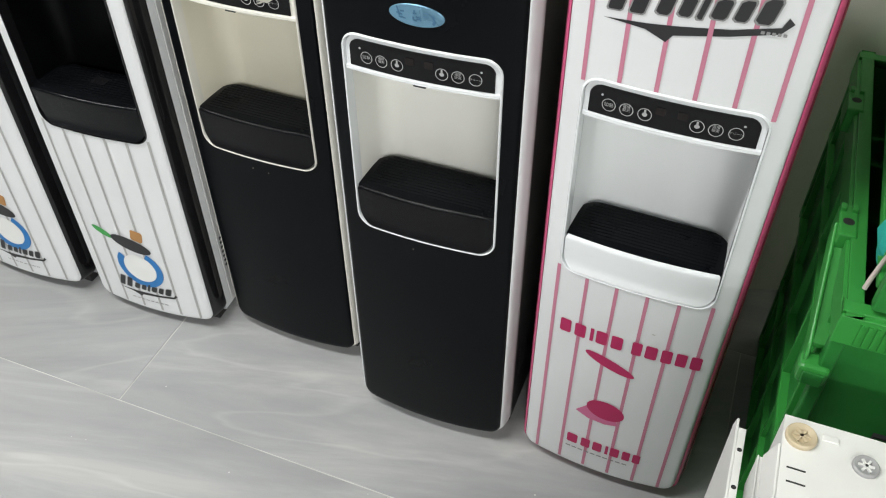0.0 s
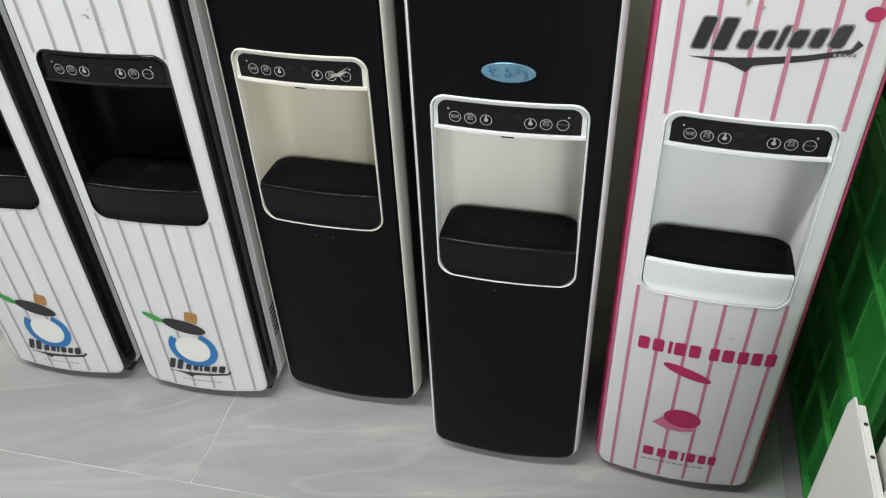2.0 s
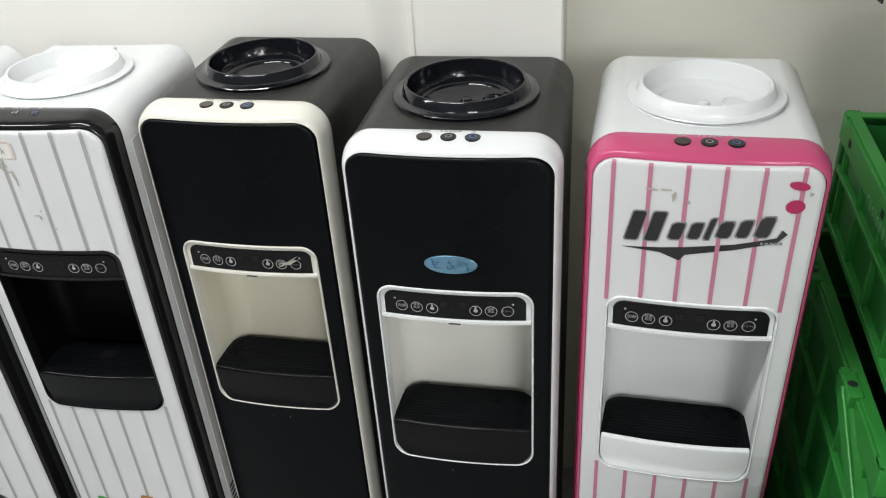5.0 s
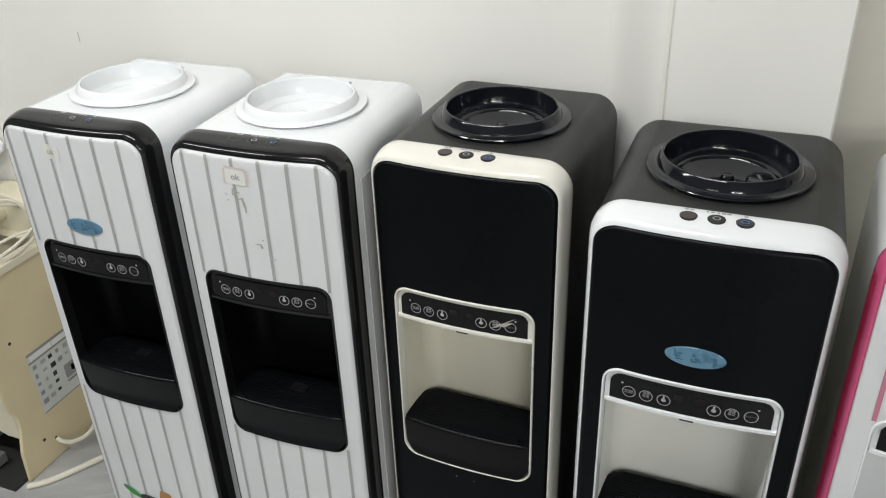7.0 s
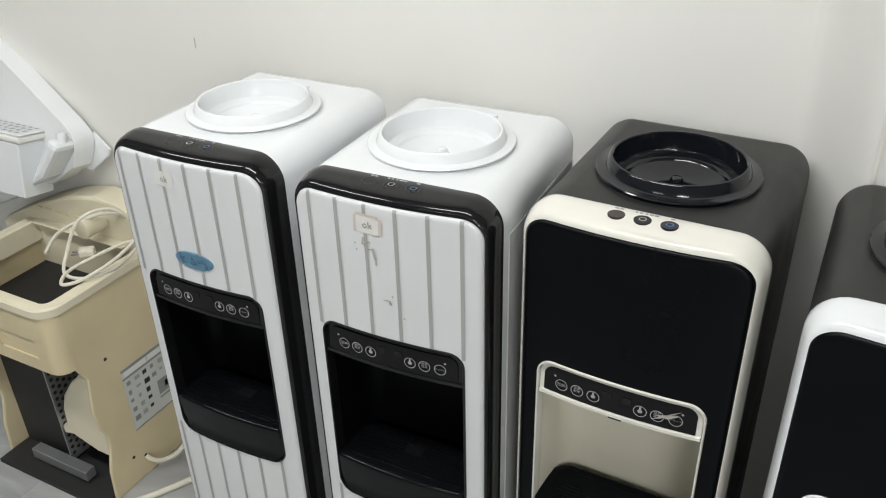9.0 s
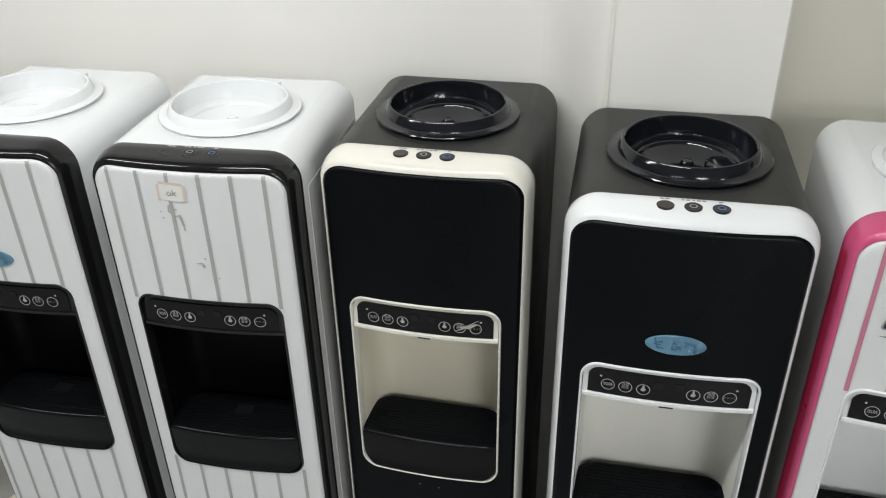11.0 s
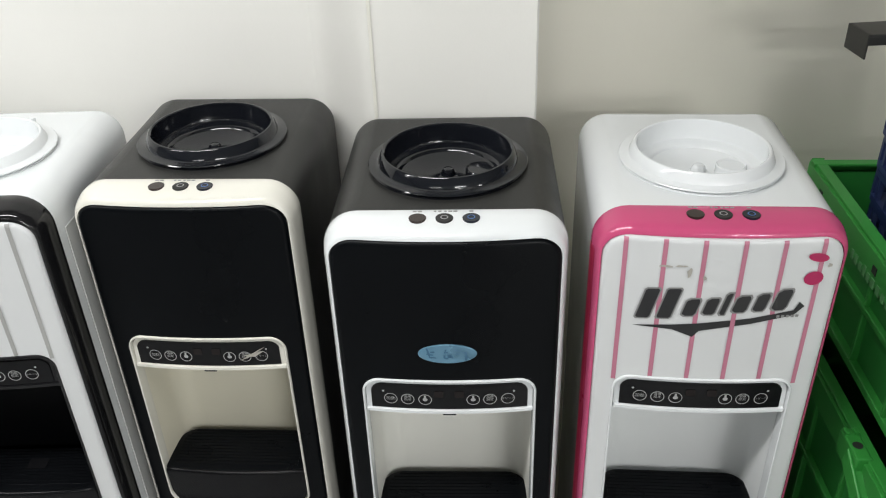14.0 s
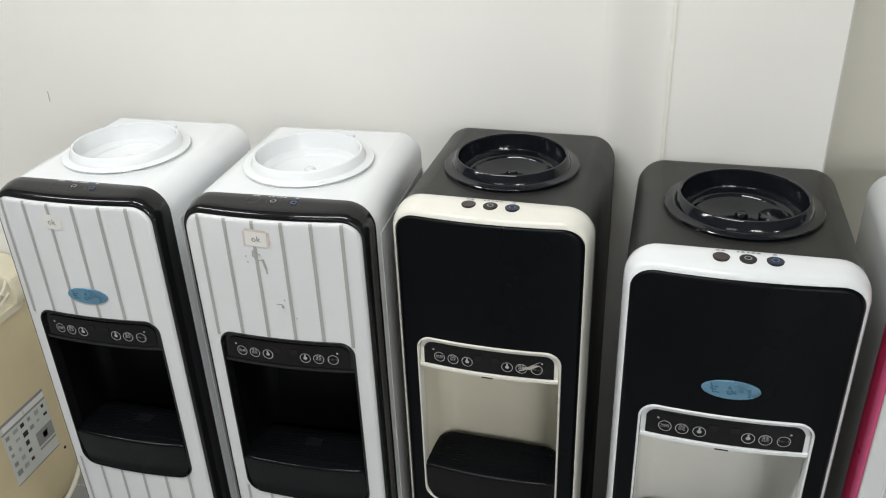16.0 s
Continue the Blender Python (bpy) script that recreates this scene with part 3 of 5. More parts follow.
    # spout slit under the lip
    if not c.get("stripe"):
        part("spout_slit", boxes((-0.0095, 0.0095, -0.0150, -0.004, 0.8050, 0.8074)), DARK, d, "dark slit of the tap", False, 0.0008)
    part("tap_block", boxes((-0.024, 0.024, 0.02, 0.085, 0.780, 0.8105)), c["liner"], d, "", False, 0.005)
    # drip tray
    z0 = nz0 + 0.0037
    def plan(z, ins, dy):
        """Outline of the tray: bowed front, straight sides, rounded back corners; narrower in the frame's round lower corners."""
        q = max(0.0, 0.0275 - (z - z0))
        w, r = 0.1142 - ins - (0.0275 - math.sqrt(max(0.0, 0.0275 ** 2 - q * q))), 0.032
        back = [(w - r + r * math.cos(radians(a)), 0.082 - ins - r + r * math.sin(radians(a)), z) for a in range(0, 91, 15)]
        front = [(-w + 2 * w * k / 16, bulge(-w + 2 * w * k / 16) + dy, z) for k in range(17)]
        return back + [(-x, y, zz) for x, y, zz in reversed(back)] + front
    bm = bmesh.new()
    loft(bm, [plan(z0 + 0.0004, 0, -0.0056), plan(z0 + 0.002, 0, -0.0056), plan(z0 + 0.005, 0, -0.0050), plan(z0 + 0.009, 0, -0.0036), plan(z0 + 0.014, 0, -0.0028), plan(z0 + 0.020, 0, -0.0028), plan(z0 + 0.0275, 0, -0.0034),
              plan(0.5865, 0, -0.0058), plan(0.5895, 0.0002, -0.0060), plan(0.5918, 0.0008, -0.0052), plan(0.5934, 0.0018, -0.0034), plan(0.5940, 0.0030, -0.0012)], True, True, True)
    tray = part("drip_tray", bm, c["tray"], d, c["tray_label"], sharp=50)
    bm = bmesh.new()
    loft(bm, [plan(0.590, -0.0001, -0.0008), plan(0.5948, -0.0001, -0.0008), plan(0.5953, 0.0008, 0.0002)], True, False, True)
    grille = part("grille", bm, TRAY_GLOSS if c.get("gloss") else BLACK_SATIN, tray, "black slatted drip grille")
    for i in range(12):
        y = 0.0010 + 0.0068 * i
        hw = 0.103 if y < 0.055 else 0.103 - 0.030 * ((y - 0.055) / 0.03) ** 2
        part("slat", boxes((-hw, hw, y, y + 0.0040, 0.5946, 0.5961)), TRAY_GLOSS if c.get("gloss") else BLACK_SATIN, grille, "", False)
    if c.get("gloss"):
        part("drain", boxes((-0.016, 0.016, 0.034, 0.056, 0.5946, 0.5970)), BLACK_GLOSS, grille, "dark drain opening", False)
    # top switches
    for i, bx in enumerate((-0.0335, 0.0, 0.0335)):
        bm = bmesh.new()
        if c.get("gloss"):
            lathe(bm, [(0.0108, 1.1006), (0.0104, 1.1007)], bx, 0.0205, 24, False)
        else:
            lathe(bm, [(0.0110, 1.088), (0.0110, 1.1001), (0.0104, 1.1005)], bx, 0.0205, 24)
        sw = part("top_switch", bm, (RED_GLASS, DARK, BLUE_GLASS)[i] if not c.get("gloss") else SWITCH_PRINT, d, ("dark red round switch", "dark round switch", "dark blue round switch")[i])
        bm = bmesh.new()
        if i:
            lathe(bm, [(0.0050, 1.1008), (0.0036, 1.1009)], bx, 0.0205, 16, False)
        if len(bm.verts):
            part("switch_mark", bm, BLUE_PRINT if i == 2 else ICON, sw, "small printed mark")
        else:
            bm.free()
    bm = bmesh.new()
    for bx, w in ((-0.0375, 0.005), (-0.031, 0.005), (-0.012, 0.003), (-0.006, 0.004), (0.001, 0.003), (0.007, 0.005), (0.0135, 0.005), (0.0335, 0.005)):
        box(bm, bx - w / 2, bx + w / 2, 0.0348, 0.0375, 1.0985, 1.1006)
    part("switch_captions", bm, c["caption"], d, "tiny printed captions", False)
    # bottle collar on top
    cy = CUP_Y
    bm = bmesh.new()
    lathe(bm, [(0.1085, 1.094), (0.1085, 1.1003), (0.1078, 1.1010), (0.1020, 1.1012), (0.1020, 1.1030), (0.1100, 1.1033), (0.1110, 1.1044), (0.1100, 1.1056), (0.0996, 1.1062), (0.0974, 1.1074), (0.0925, 1.1200), (0.0910, 1.1213), (0.0890, 1.1215), (0.0875, 1.1200),
               (0.0850, 1.0955), (0.0835, 1.0925), (0.0780, 1.0905), (0.0715, 1.0895), (0.0690, 1.0880), (0.0670, 1.0850), (0.0560, 1.0810), (0.0420, 1.0768), (0.0290, 1.0742), (0.018, 1.0735)], 0.0, cy, 64)
    collar = part("bottle_collar", bm, c["collar"], d, c["collar_label"])
    bm = lathe(bmesh.new(), [(0.0150, 1.0730), (0.0140, 1.0800), (0.0105, 1.0815), (0.0092, 1.0870), (0.0065, 1.0905), (0.002, 1.0915)], 0.0, cy, 24)
    part("nipple", bm, c["collar"], collar)
    if c.get("hub"):
        bm = lathe(bmesh.new(), [(0.021, 1.0760), (0.021, 1.0870), (0.0195, 1.0890), (0.0175, 1.0875)], 0.045, cy + 0.005, 28)
        part("drain_cup", bm, c["collar"], collar)
    part("collar_tab", boxes((-0.022, 0.022, cy + 0.100, cy + 0.116, 1.097, 1.1045)), c["collar"], collar, "", False, 0.002)
    if c.get("gloss"):
        part("rim_catch", boxes((-0.008, 0.008, -0.003, 0.004, 1.1170, 1.1232)), c["collar"], collar, "", False, 0.0012).matrix_local = pose(0.0935 * math.cos(radians(58)), cy + 0.0935 * math.sin(radians(58)), 0, 0, 0, -32)
    # badge
    if c.get("badge"):
        z = c["badge"]
        bm = bmesh.new()
        n = 40
        lp = lambda k, dy: [(0.039 * k * math.cos(2 * math.pi * i / n), surf(0.039 * k * math.cos(2 * math.pi * i / n), z) + dy, z + 0.0155 * k * math.sin(2 * math.pi * i / n)) for i in range(n)]
        loft(bm, [lp(1, 0.001), lp(1, -0.0012), lp(0.95, -0.0020), lp(0.6, -0.0020)], True, False, True)
        badge = part("oval_badge", bm, BADGE, d, "oval pale blue foil badge with dark marks")
        rnd = random.Random(17)
        marks = [bar(gx + 0.014 * (rnd.random() - 0.5), z + 0.013 * (rnd.random() - 0.5), 0.0016 + 0.001 * rnd.random(), 0.004 + 0.006 * rnd.random(), 0, rnd.choice((0, 20, -35, 80, 95))) for gx in (-0.020, 0.0, 0.020) for _ in range(7)]
        decal("badge_marks", marks, BADGE_INK, badge, "dark blue plain marks", 0.0026)
    return d, panel


def wordmark(panel, cx, cz, w, mats, tilt=0.0):
    """A slanted dark wordmark drawn as plain blocks over a pointed underline."""
    k = w / 0.21
    def turn(poly, s=1.0):
        c, sn = math.cos(radians(tilt)), math.sin(radians(tilt))
        return [(cx + k * (x * c - z * sn), cz + k * (x * sn + z * c)) for x, z in poly]
    letters = [(-0.074, 0.008, 0.050, 0.044), (-0.034, 0.002, 0.020, 0.022), (-0.010, 0.003, 0.018, 0.021), (0.008, 0.006, 0.008, 0.028), (0.027, 0.005, 0.021, 0.021), (0.051, 0.006, 0.018, 0.022), (0.076, 0.008, 0.022, 0.026)]
    swoosh = [[(-0.106, -0.026), (-0.055, -0.032), (-0.055, -0.0245)], [(-0.055, -0.0245), (-0.055, -0.032), (-0.030, -0.044), (-0.022, -0.0345), (-0.022, -0.0225)],
              [(-0.022, -0.0225), (-0.022, -0.0345), (0.04, -0.026), (0.04, -0.0175)], [(0.04, -0.0175), (0.04, -0.026), (0.092, -0.017), (0.092, -0.009)], [(0.092, -0.009), (0.092, -0.017), (0.105, -0.004), (0.098, 0.003)]]
    for x, z, a, h in letters:
        stems = [(x - 0.013, 0.017, h), (x + 0.013, 0.017, h)] if a > 0.04 else [(x, a * 0.82, h), (x + 0.001, a * 0.62, h * 1.14)]
        for name, grow, mat, label, lift in (("letter_edge", 0.0040, INK_GREY, "thin grey outline print", 0.0011), ("letter_block", 0.0, mats, "dark slanted block of a wordmark", 0.0015)):
            decal(name, [turn(bar(sx, z, w0 + grow, hh + grow, 0.30)) for sx, w0, hh in stems], mat, panel, label, lift)
    decal("wordmark_underline", [turn(p) for p in swoosh], mats, panel, "dark pointed underline print", 0.0013)
    return turn


def block_word(name, panel, x0, x1, z, h, mat, widths, label):
    """A line of capital letters as plain blocks."""
    total, x = sum(widths), x0
    for wd in widths:
        step = (x1 - x0) * wd / total
        if wd >= 0.4:
            a = step * 0.74
            decal(name, [bar(x + a * 0.5, z, a, h)] if wd > 0.5 else [bar(x + a * 0.5, z, a * 0.7, h)], mat, panel, label, 0.0014)
        x += step


def emblem(panel):
    """Round club emblem low on the striped front, in plain shapes."""
    decal("emblem_ring", ring(0.0, 0.163, 0.040, 0.056, 140, 420), PRINT_BLUE, panel, "blue ring print", 0.0013)
    decal("emblem_disc", oval(0.0, 0.163, 0.0395, 0.0395), PRINT_WHITE, panel, "white disc print", 0.0012)
    decal("emblem_band", oval(-0.004, 0.232, 0.048, 0.018, -14), INK, panel, "black oval print", 0.0015)
    decal("emblem_bar", oval(-0.071, 0.249, 0.026, 0.0085, -22), PRINT_GREEN, panel, "green bar print", 0.0014)
    decal("emblem_block", [bar(0.019, 0.262, 0.028, 0.030, 0, -12)], PRINT_TAN, panel, "tan block print", 0.0013)
    wordmark(panel, 0.0, 0.100, 0.150, INK, -2)
    decal("small_print", [bar(-0.045 + 0.012 * i, 0.060, 0.009, 0.0022) for i in range(8)], INK_GREY, panel, "tiny grey caption print", 0.0013)


def tape_note(panel, x, z, tilt):
    decal("tape", [bar(x, z, 0.036, 0.026, 0, tilt)], TAPE, panel, "torn masking tape note", 0.0012)
    writing("handwriting", "ok", 0.015, x, z, lambda u: surf(u, z) - 0.0018, INK_GREY, panel)


def scuffs(name, panel, spots, mat, label, seed):
    rnd = random.Random(seed)
    for x, z, w, h in spots:
        pts = []
        for i in range(9):
            a = 2 * math.pi * i / 9
            r = 0.5 + 0.5 * rnd.random()
            pts.append((x + w * r * math.cos(a), z + h * r * math.sin(a)))
        decal(name, [pts], mat, panel, label, 0.0012)


STRIPED = dict(body=WHITE, body_label="white plastic cabinet", sides=SIDE_GREY, bezel=BLACK_GLOSS, bezel_label="black glossy bezel", panel=PANEL_WHITE, panel_label="white front with grey pinstripes", stripe=STRIPE_GREY,
               frame=BLACK_GLOSS, frame_label="black niche frame", liner=NICHE_BLACK, liner_label="black hollow niche", tray=TRAY_GLOSS, tray_label="black glossy drip tray", gloss=True, caption=ICON,
               collar=WHITE, collar_label="white bottle collar")
DARK_CREAM = dict(body=BLACK_GRAIN, body_label="black grained cabinet", bezel=CREAM, bezel_label="yellowed cream bezel", panel=BLACK_SATIN, panel_label="black satin front panel", frame=CREAM, frame_label="cream niche frame",
                  liner=LINER_CREAM, liner_label="yellowed hollow niche", tray=BLACK_TRAY, tray_label="black drip tray", caption=INK_GREY, collar=BLACK_RING, collar_label="black glossy bottle collar", scratch=True)
DARK_WHITE = dict(DARK_CREAM, bezel=WHITE, bezel_label="white bezel", frame=WHITE, frame_label="white niche frame", liner=LINER_WARM, liner_label="off-white hollow niche", scratch=False, hub=True, badge=0.915)
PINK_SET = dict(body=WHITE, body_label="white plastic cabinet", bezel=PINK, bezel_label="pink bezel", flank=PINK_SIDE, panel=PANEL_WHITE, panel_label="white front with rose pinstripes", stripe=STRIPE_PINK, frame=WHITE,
                frame_label="white niche frame", liner=LINER_WHITE, liner_label="white hollow niche", tray=WHITE, tray_label="white drip tray", caption=INK_GREY, collar=WHITE, collar_label="white bottle collar", hub=True, niche_lift=0.009)

disp_a, panel_a = dispenser(pose(-1.441, 0.972, 0, 0, 0, 0.5), "white water dispenser with grey pinstripes, black niche and blue badge", dict(STRIPED, badge=0.912, shift=-0.009))
disp_b, panel_b = dispenser(pose(-1.089, 0.978, 0, 0, 0, 2.0), "white water dispenser with grey pinstripes and taped note", STRIPED)
disp_c, panel_c = dispenser(pose(-0.759, 1.024, 0, 0, 0, -1.2), "black water dispenser with yellowed cream bezel and niche", DARK_CREAM)
disp_d, panel_d = dispenser(pose(-0.398, 0.930, 0, 0, 0, 0), "black water dispenser with white bezel and blue badge", DARK_WHITE)
disp_e, panel_e = dispenser(pose(-0.057, 0.933, 0, 0, 0, -2.3), "white water dispenser with rose pinstripes and pink bezel", PINK_SET)

emblem(panel_a)
emblem(panel_b)
tape_note(panel_a, -0.030, 1.050, -4)
tape_note(panel_b, -0.020, 1.052, -3)
decal("paper_scrap", [bar(-0.040, 1.052, 0.004, 0.026, 0, -3), bar(0.000, 1.052, 0.005, 0.026, 0, -3), bar(-0.020, 1.0665, 0.036, 0.004, 0, -3)], PALE, panel_b, "torn pinkish edge of old tape", 0.0014)
decal("glue_smear", ring(-0.020, 1.020, 0.0062, 0.0082, 60, 330, 20, 0.8) + [bar(-0.012, 1.008, 0.0045, 0.018, 0, 12), bar(-0.010, 0.996, 0.0030, 0.010, 0, 4), bar(-0.029, 1.026, 0.003, 0.012, 0, -8)], RESIDUE, panel_b, "curled grey glue smear", 0.0013)
scuffs("glue_mark", panel_b, [(-0.042, 1.020, 0.0022, 0.0018), (-0.040, 1.010, 0.0018, 0.0022), (0.004, 0.936, 0.0075, 0.0016), (0.009, 0.932, 0.0030, 0.0036), (0.013, 0.945, 0.0016, 0.0024), (0.030, 0.912, 0.0016, 0.0016)], RESIDUE, "grey glue residue", 3)
wordmark(panel_e, 0.003, 0.985, 0.212, INK, 3)
decal("small_print", [bar(0.078 + 0.006 * i, 0.972, 0.004, 0.004) for i in range(5)], INK_GREY, panel_e, "tiny grey caption print", 0.0013)
block_word("letter_block", panel_e, -0.104, 0.132, 0.402, 0.030, MAGENTA, [1, 1, 0.45, 1, 1, 0.35, 0.85, 1, 0.9, 0.9, 0.9], "magenta letter block")
block_word("letter_block", panel_e, -0.062, 0.080, 0.108, 0.026, MAGENTA, [1.2, 1, 1, 0.45, 1, 0.85, 0.8], "magenta letter block")
decal("small_print", [bar(-0.058 + 0.012 * i, 0.082, 0.009, 0.0035) for i in range(10)], INK_GREY, panel_e, "tiny grey caption print", 0.0014)
decal("emblem_band", oval(-0.012, 0.345, 0.046, 0.011, -20), MAGENTA, panel_e, "magenta oval print", 0.0014)
decal("emblem_disc", oval(-0.003, 0.220, 0.034, 0.024, -8), MAGENTA, panel_e, "magenta oval print", 0.0015)
decal("emblem_skirt", [[(-0.055, 0.196), (-0.030, 0.184), (-0.020, 0.214), (-0.034, 0.222)], [(-0.030, 0.184), (0.000, 0.182), (0.005, 0.206), (-0.020, 0.214)], [(0.000, 0.182), (0.022, 0.188), (0.018, 0.206), (0.005, 0.206)]], ROSE, panel_e, "light rose print", 0.0014)
decal("emblem_dot", oval(0.112, 1.028, 0.012, 0.010), MAGENTA, panel_e, "small magenta print", 0.0014)
decal("emblem_dot", oval(0.113, 1.058, 0.013, 0.006, -12), MAGENTA, panel_e, "small magenta print", 0.0014)
scuffs("glue_mark", panel_e, [(-0.068, 1.045, 0.010, 0.002), (-0.050, 1.046, 0.010, 0.002), (-0.039, 1.036, 0.004, 0.010), (-0.020, 1.030, 0.003, 0.004), (0.045, 0.445, 0.004, 0.0015)], RESIDUE, "grey glue residue", 5)
scuffs("pale_mark", panel_e, [(0.129, 1.046, 0.004, 0.004)], RESIDUE, "small grey screw cap mark", 9)
scuffs("pale_mark", panel_d, [(-0.018, 0.493, 0.0014, 0.0016)], RESIDUE, "tiny pale mark", 7)
scuffs("pale_mark", panel_c, [(-0.015, 0.492, 0.0014, 0.0016), (0.018, 0.490, 0.0014, 0.0016)], RESIDUE, "tiny pale mark", 8)

# ---- crates, baskets and cabinet beside the pink dispenser ----
def crate(m, w, d, h, mat, deep, label, group, seed, latches=(), marks=False):
    """An open folding crate, its origin at the near outer corner; walls taper in below the rim."""
    c = thing("plastic_crate", m, label, "crate", group)
    t, tp = 0.004, 0.014
    def wall(name, along):
        bm = bmesh.new()
        if along == "x0":
            prism(bm, [(tp, 0.0), (tp + t, 0.0), (0.006 + t, h - 0.02), (0.006, h - 0.02)], "y", 0.012, d - 0.012)
        elif along == "x1":
            prism(bm, [(w - tp - t, 0.0), (w - tp, 0.0), (w - 0.006, h - 0.02), (w - 0.006 - t, h - 0.02)], "y", 0.012, d - 0.012)
        elif along == "y0":
            prism(bm, [(tp, 0.0), (tp + t, 0.0), (0.006 + t, h - 0.02), (0.006, h - 0.02)], "x", 0.012, w - 0.012)
        else:
            prism(bm, [(d - tp - t, 0.0), (d - tp, 0.0), (d - 0.006, h - 0.02), (d - 0.006 - t, h - 0.02)], "x", 0.012, w - 0.012)
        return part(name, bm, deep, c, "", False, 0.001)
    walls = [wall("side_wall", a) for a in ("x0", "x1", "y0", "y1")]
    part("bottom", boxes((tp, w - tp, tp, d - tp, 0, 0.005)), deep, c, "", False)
    # rim: four bars with a turned-down lip
    rim = [(0, 0), (0.024, 0), (0.024, 0.005), (0.005, 0.005), (0.005, -0.046), (0, -0.046)]
    bm = bmesh.new()
    prism(bm, [(a, h - 0.005 + b) for a, b in rim], "y", 0, d)
    part("rim", bm, mat, c, "", False, 0.0012)
    bm = bmesh.new()
    prism(bm, [(w - a, h - 0.005 + b) for a, b in rim], "y", 0, d)
    part("rim", bm, mat, c, "", False, 0.0012)
    bm = bmesh.new()
    prism(bm, [(a - 0.0004, h - 0.0045 + b) for a, b in rim], "x", 0.0005, w - 0.0005)
    part("rim", bm, mat, c, "", False, 0.0012)
    bm = bmesh.new()
    prism(bm, [(d - a + 0.0004, h - 0.0045 + b) for a, b in rim], "x", 0.0005, w - 0.0005)
    part("rim", bm, mat, c, "", False, 0.0012)
    # ledge half way down and uprights on the long flank
    bm = boxes((-0.001, 0.016, 0.02, d - 0.02, h * 0.55, h * 0.55 + 0.010))
    part("ledge", bm, mat, walls[0], "", False, 0.002)
    bm = boxes((0.000, 0.016, 0.02, d - 0.02, 0.02, 0.034))
    part("ledge", bm, mat, walls[0], "", False, 0.002)
    for k in range(5):
        y = 0.05 + (d - 0.11) * k / 4
        part("rib", boxes((0.001, 0.016, y, y + 0.007, 0.02, h - 0.05)), mat, walls[0], "", False, 0.0015)
    for k in range(int((w - 0.05) / 0.009)):
        x = 0.025 + 0.009 * k
        part("rib", boxes((x, x + 0.004, -0.0022, 0.0, h - 0.046, h - 0.012)), mat, walls[2], "", False)
    seam = [(0.10, 0.03, 0.102, h * 0.42), (0.10, h * 0.42, 0.124, h * 0.42 + 0.003), (0.122, h * 0.42, 0.124, h * 0.70), (0.122, h * 0.70, 0.150, h * 0.70 + 0.003), (0.148, h * 0.70, 0.150, h - 0.05)]
    for x0, z0, x1, z1 in seam:
        part("seam", boxes((x0, x1, 0.0035, 0.010, z0, z1)), DARK, walls[2], "dark stepped seam of the folding wall", False)
    # corner blocks
    for cx in (0.0, w - 0.022):
        for cy in (0.0, d - 0.022):
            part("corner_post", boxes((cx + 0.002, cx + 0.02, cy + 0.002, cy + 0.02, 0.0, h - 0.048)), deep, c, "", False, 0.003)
    for y in latches:
        plate = part("latch", boxes((-0.012, 0.012, y - 0.032, y + 0.032, h - 0.040, h + 0.003)), mat, c, "moulded latch plate", False, 0.003)
        part("latch_hole", lathe(bmesh.new(), [(0.0075, h + 0.0032), (0.0035, h + 0.0036)], 0.0, y - 0.004, 14), DARK, plate, "dark round hole")
        part("latch_ridge", boxes((-0.011, -0.004, y + 0.016, y + 0.028, h + 0.002, h + 0.008)), mat, plate, "", False, 0.001)
        part("latch_ridge", boxes((0.003, 0.010, y + 0.016, y + 0.028, h + 0.002, h + 0.008)), mat, plate, "", False, 0.001)
    if marks:
        rnd = random.Random(seed)
        y = d * 0.62
        while y > d * 0.16:
            wd = 0.010 + 0.006 * rnd.random()
            zc = h * 0.80
            part("print_bar", boxes((-0.0012, 0.0002, y - wd * 0.75, y, zc - 0.009, zc + 0.003 + 0.006 * rnd.random())), PRINT_WORN, walls[0], "worn pale printed bar", False)
            y -= wd + 0.004
    return c


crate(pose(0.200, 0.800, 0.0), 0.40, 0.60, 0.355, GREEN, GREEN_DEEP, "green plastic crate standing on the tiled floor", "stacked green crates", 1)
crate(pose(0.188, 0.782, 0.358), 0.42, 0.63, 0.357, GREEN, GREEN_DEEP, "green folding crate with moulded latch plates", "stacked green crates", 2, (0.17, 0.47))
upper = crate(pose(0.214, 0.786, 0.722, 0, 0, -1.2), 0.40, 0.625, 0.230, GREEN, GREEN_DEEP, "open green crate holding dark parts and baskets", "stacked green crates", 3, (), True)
for y in (0.10, 0.30, 0.54):
    part("rim_notch", boxes((-0.0012, 0.004, y, y + 0.014, 0.196, 0.208)), DARK, upper, "dark slot in the rim", False)

# folding carrying handle that hangs from the crate's flank
hd = thing("crate_handle", pose(0.016, 0, -0.006), "green hinged plastic handle hanging off the crate", "handle")
arm = [(0.945, 0.722), (0.800, 0.640), (0.786, 0.618), (0.790, 0.585), (0.812, 0.590), (0.822, 0.618), (0.950, 0.690)]
part("arm", prism(bmesh.new(), arm, "x", 0.156, 0.161), GREEN, hd, "", False, 0.002)
part("arm", prism(bmesh.new(), arm, "x", 0.181, 0.186), GREEN, hd, "", False, 0.002)
part("web", prism(bmesh.new(), [(0.940, 0.712), (0.806, 0.636), (0.806, 0.628), (0.942, 0.704)], "x", 0.1612, 0.1808), GREEN, hd, "", False, 0.001)
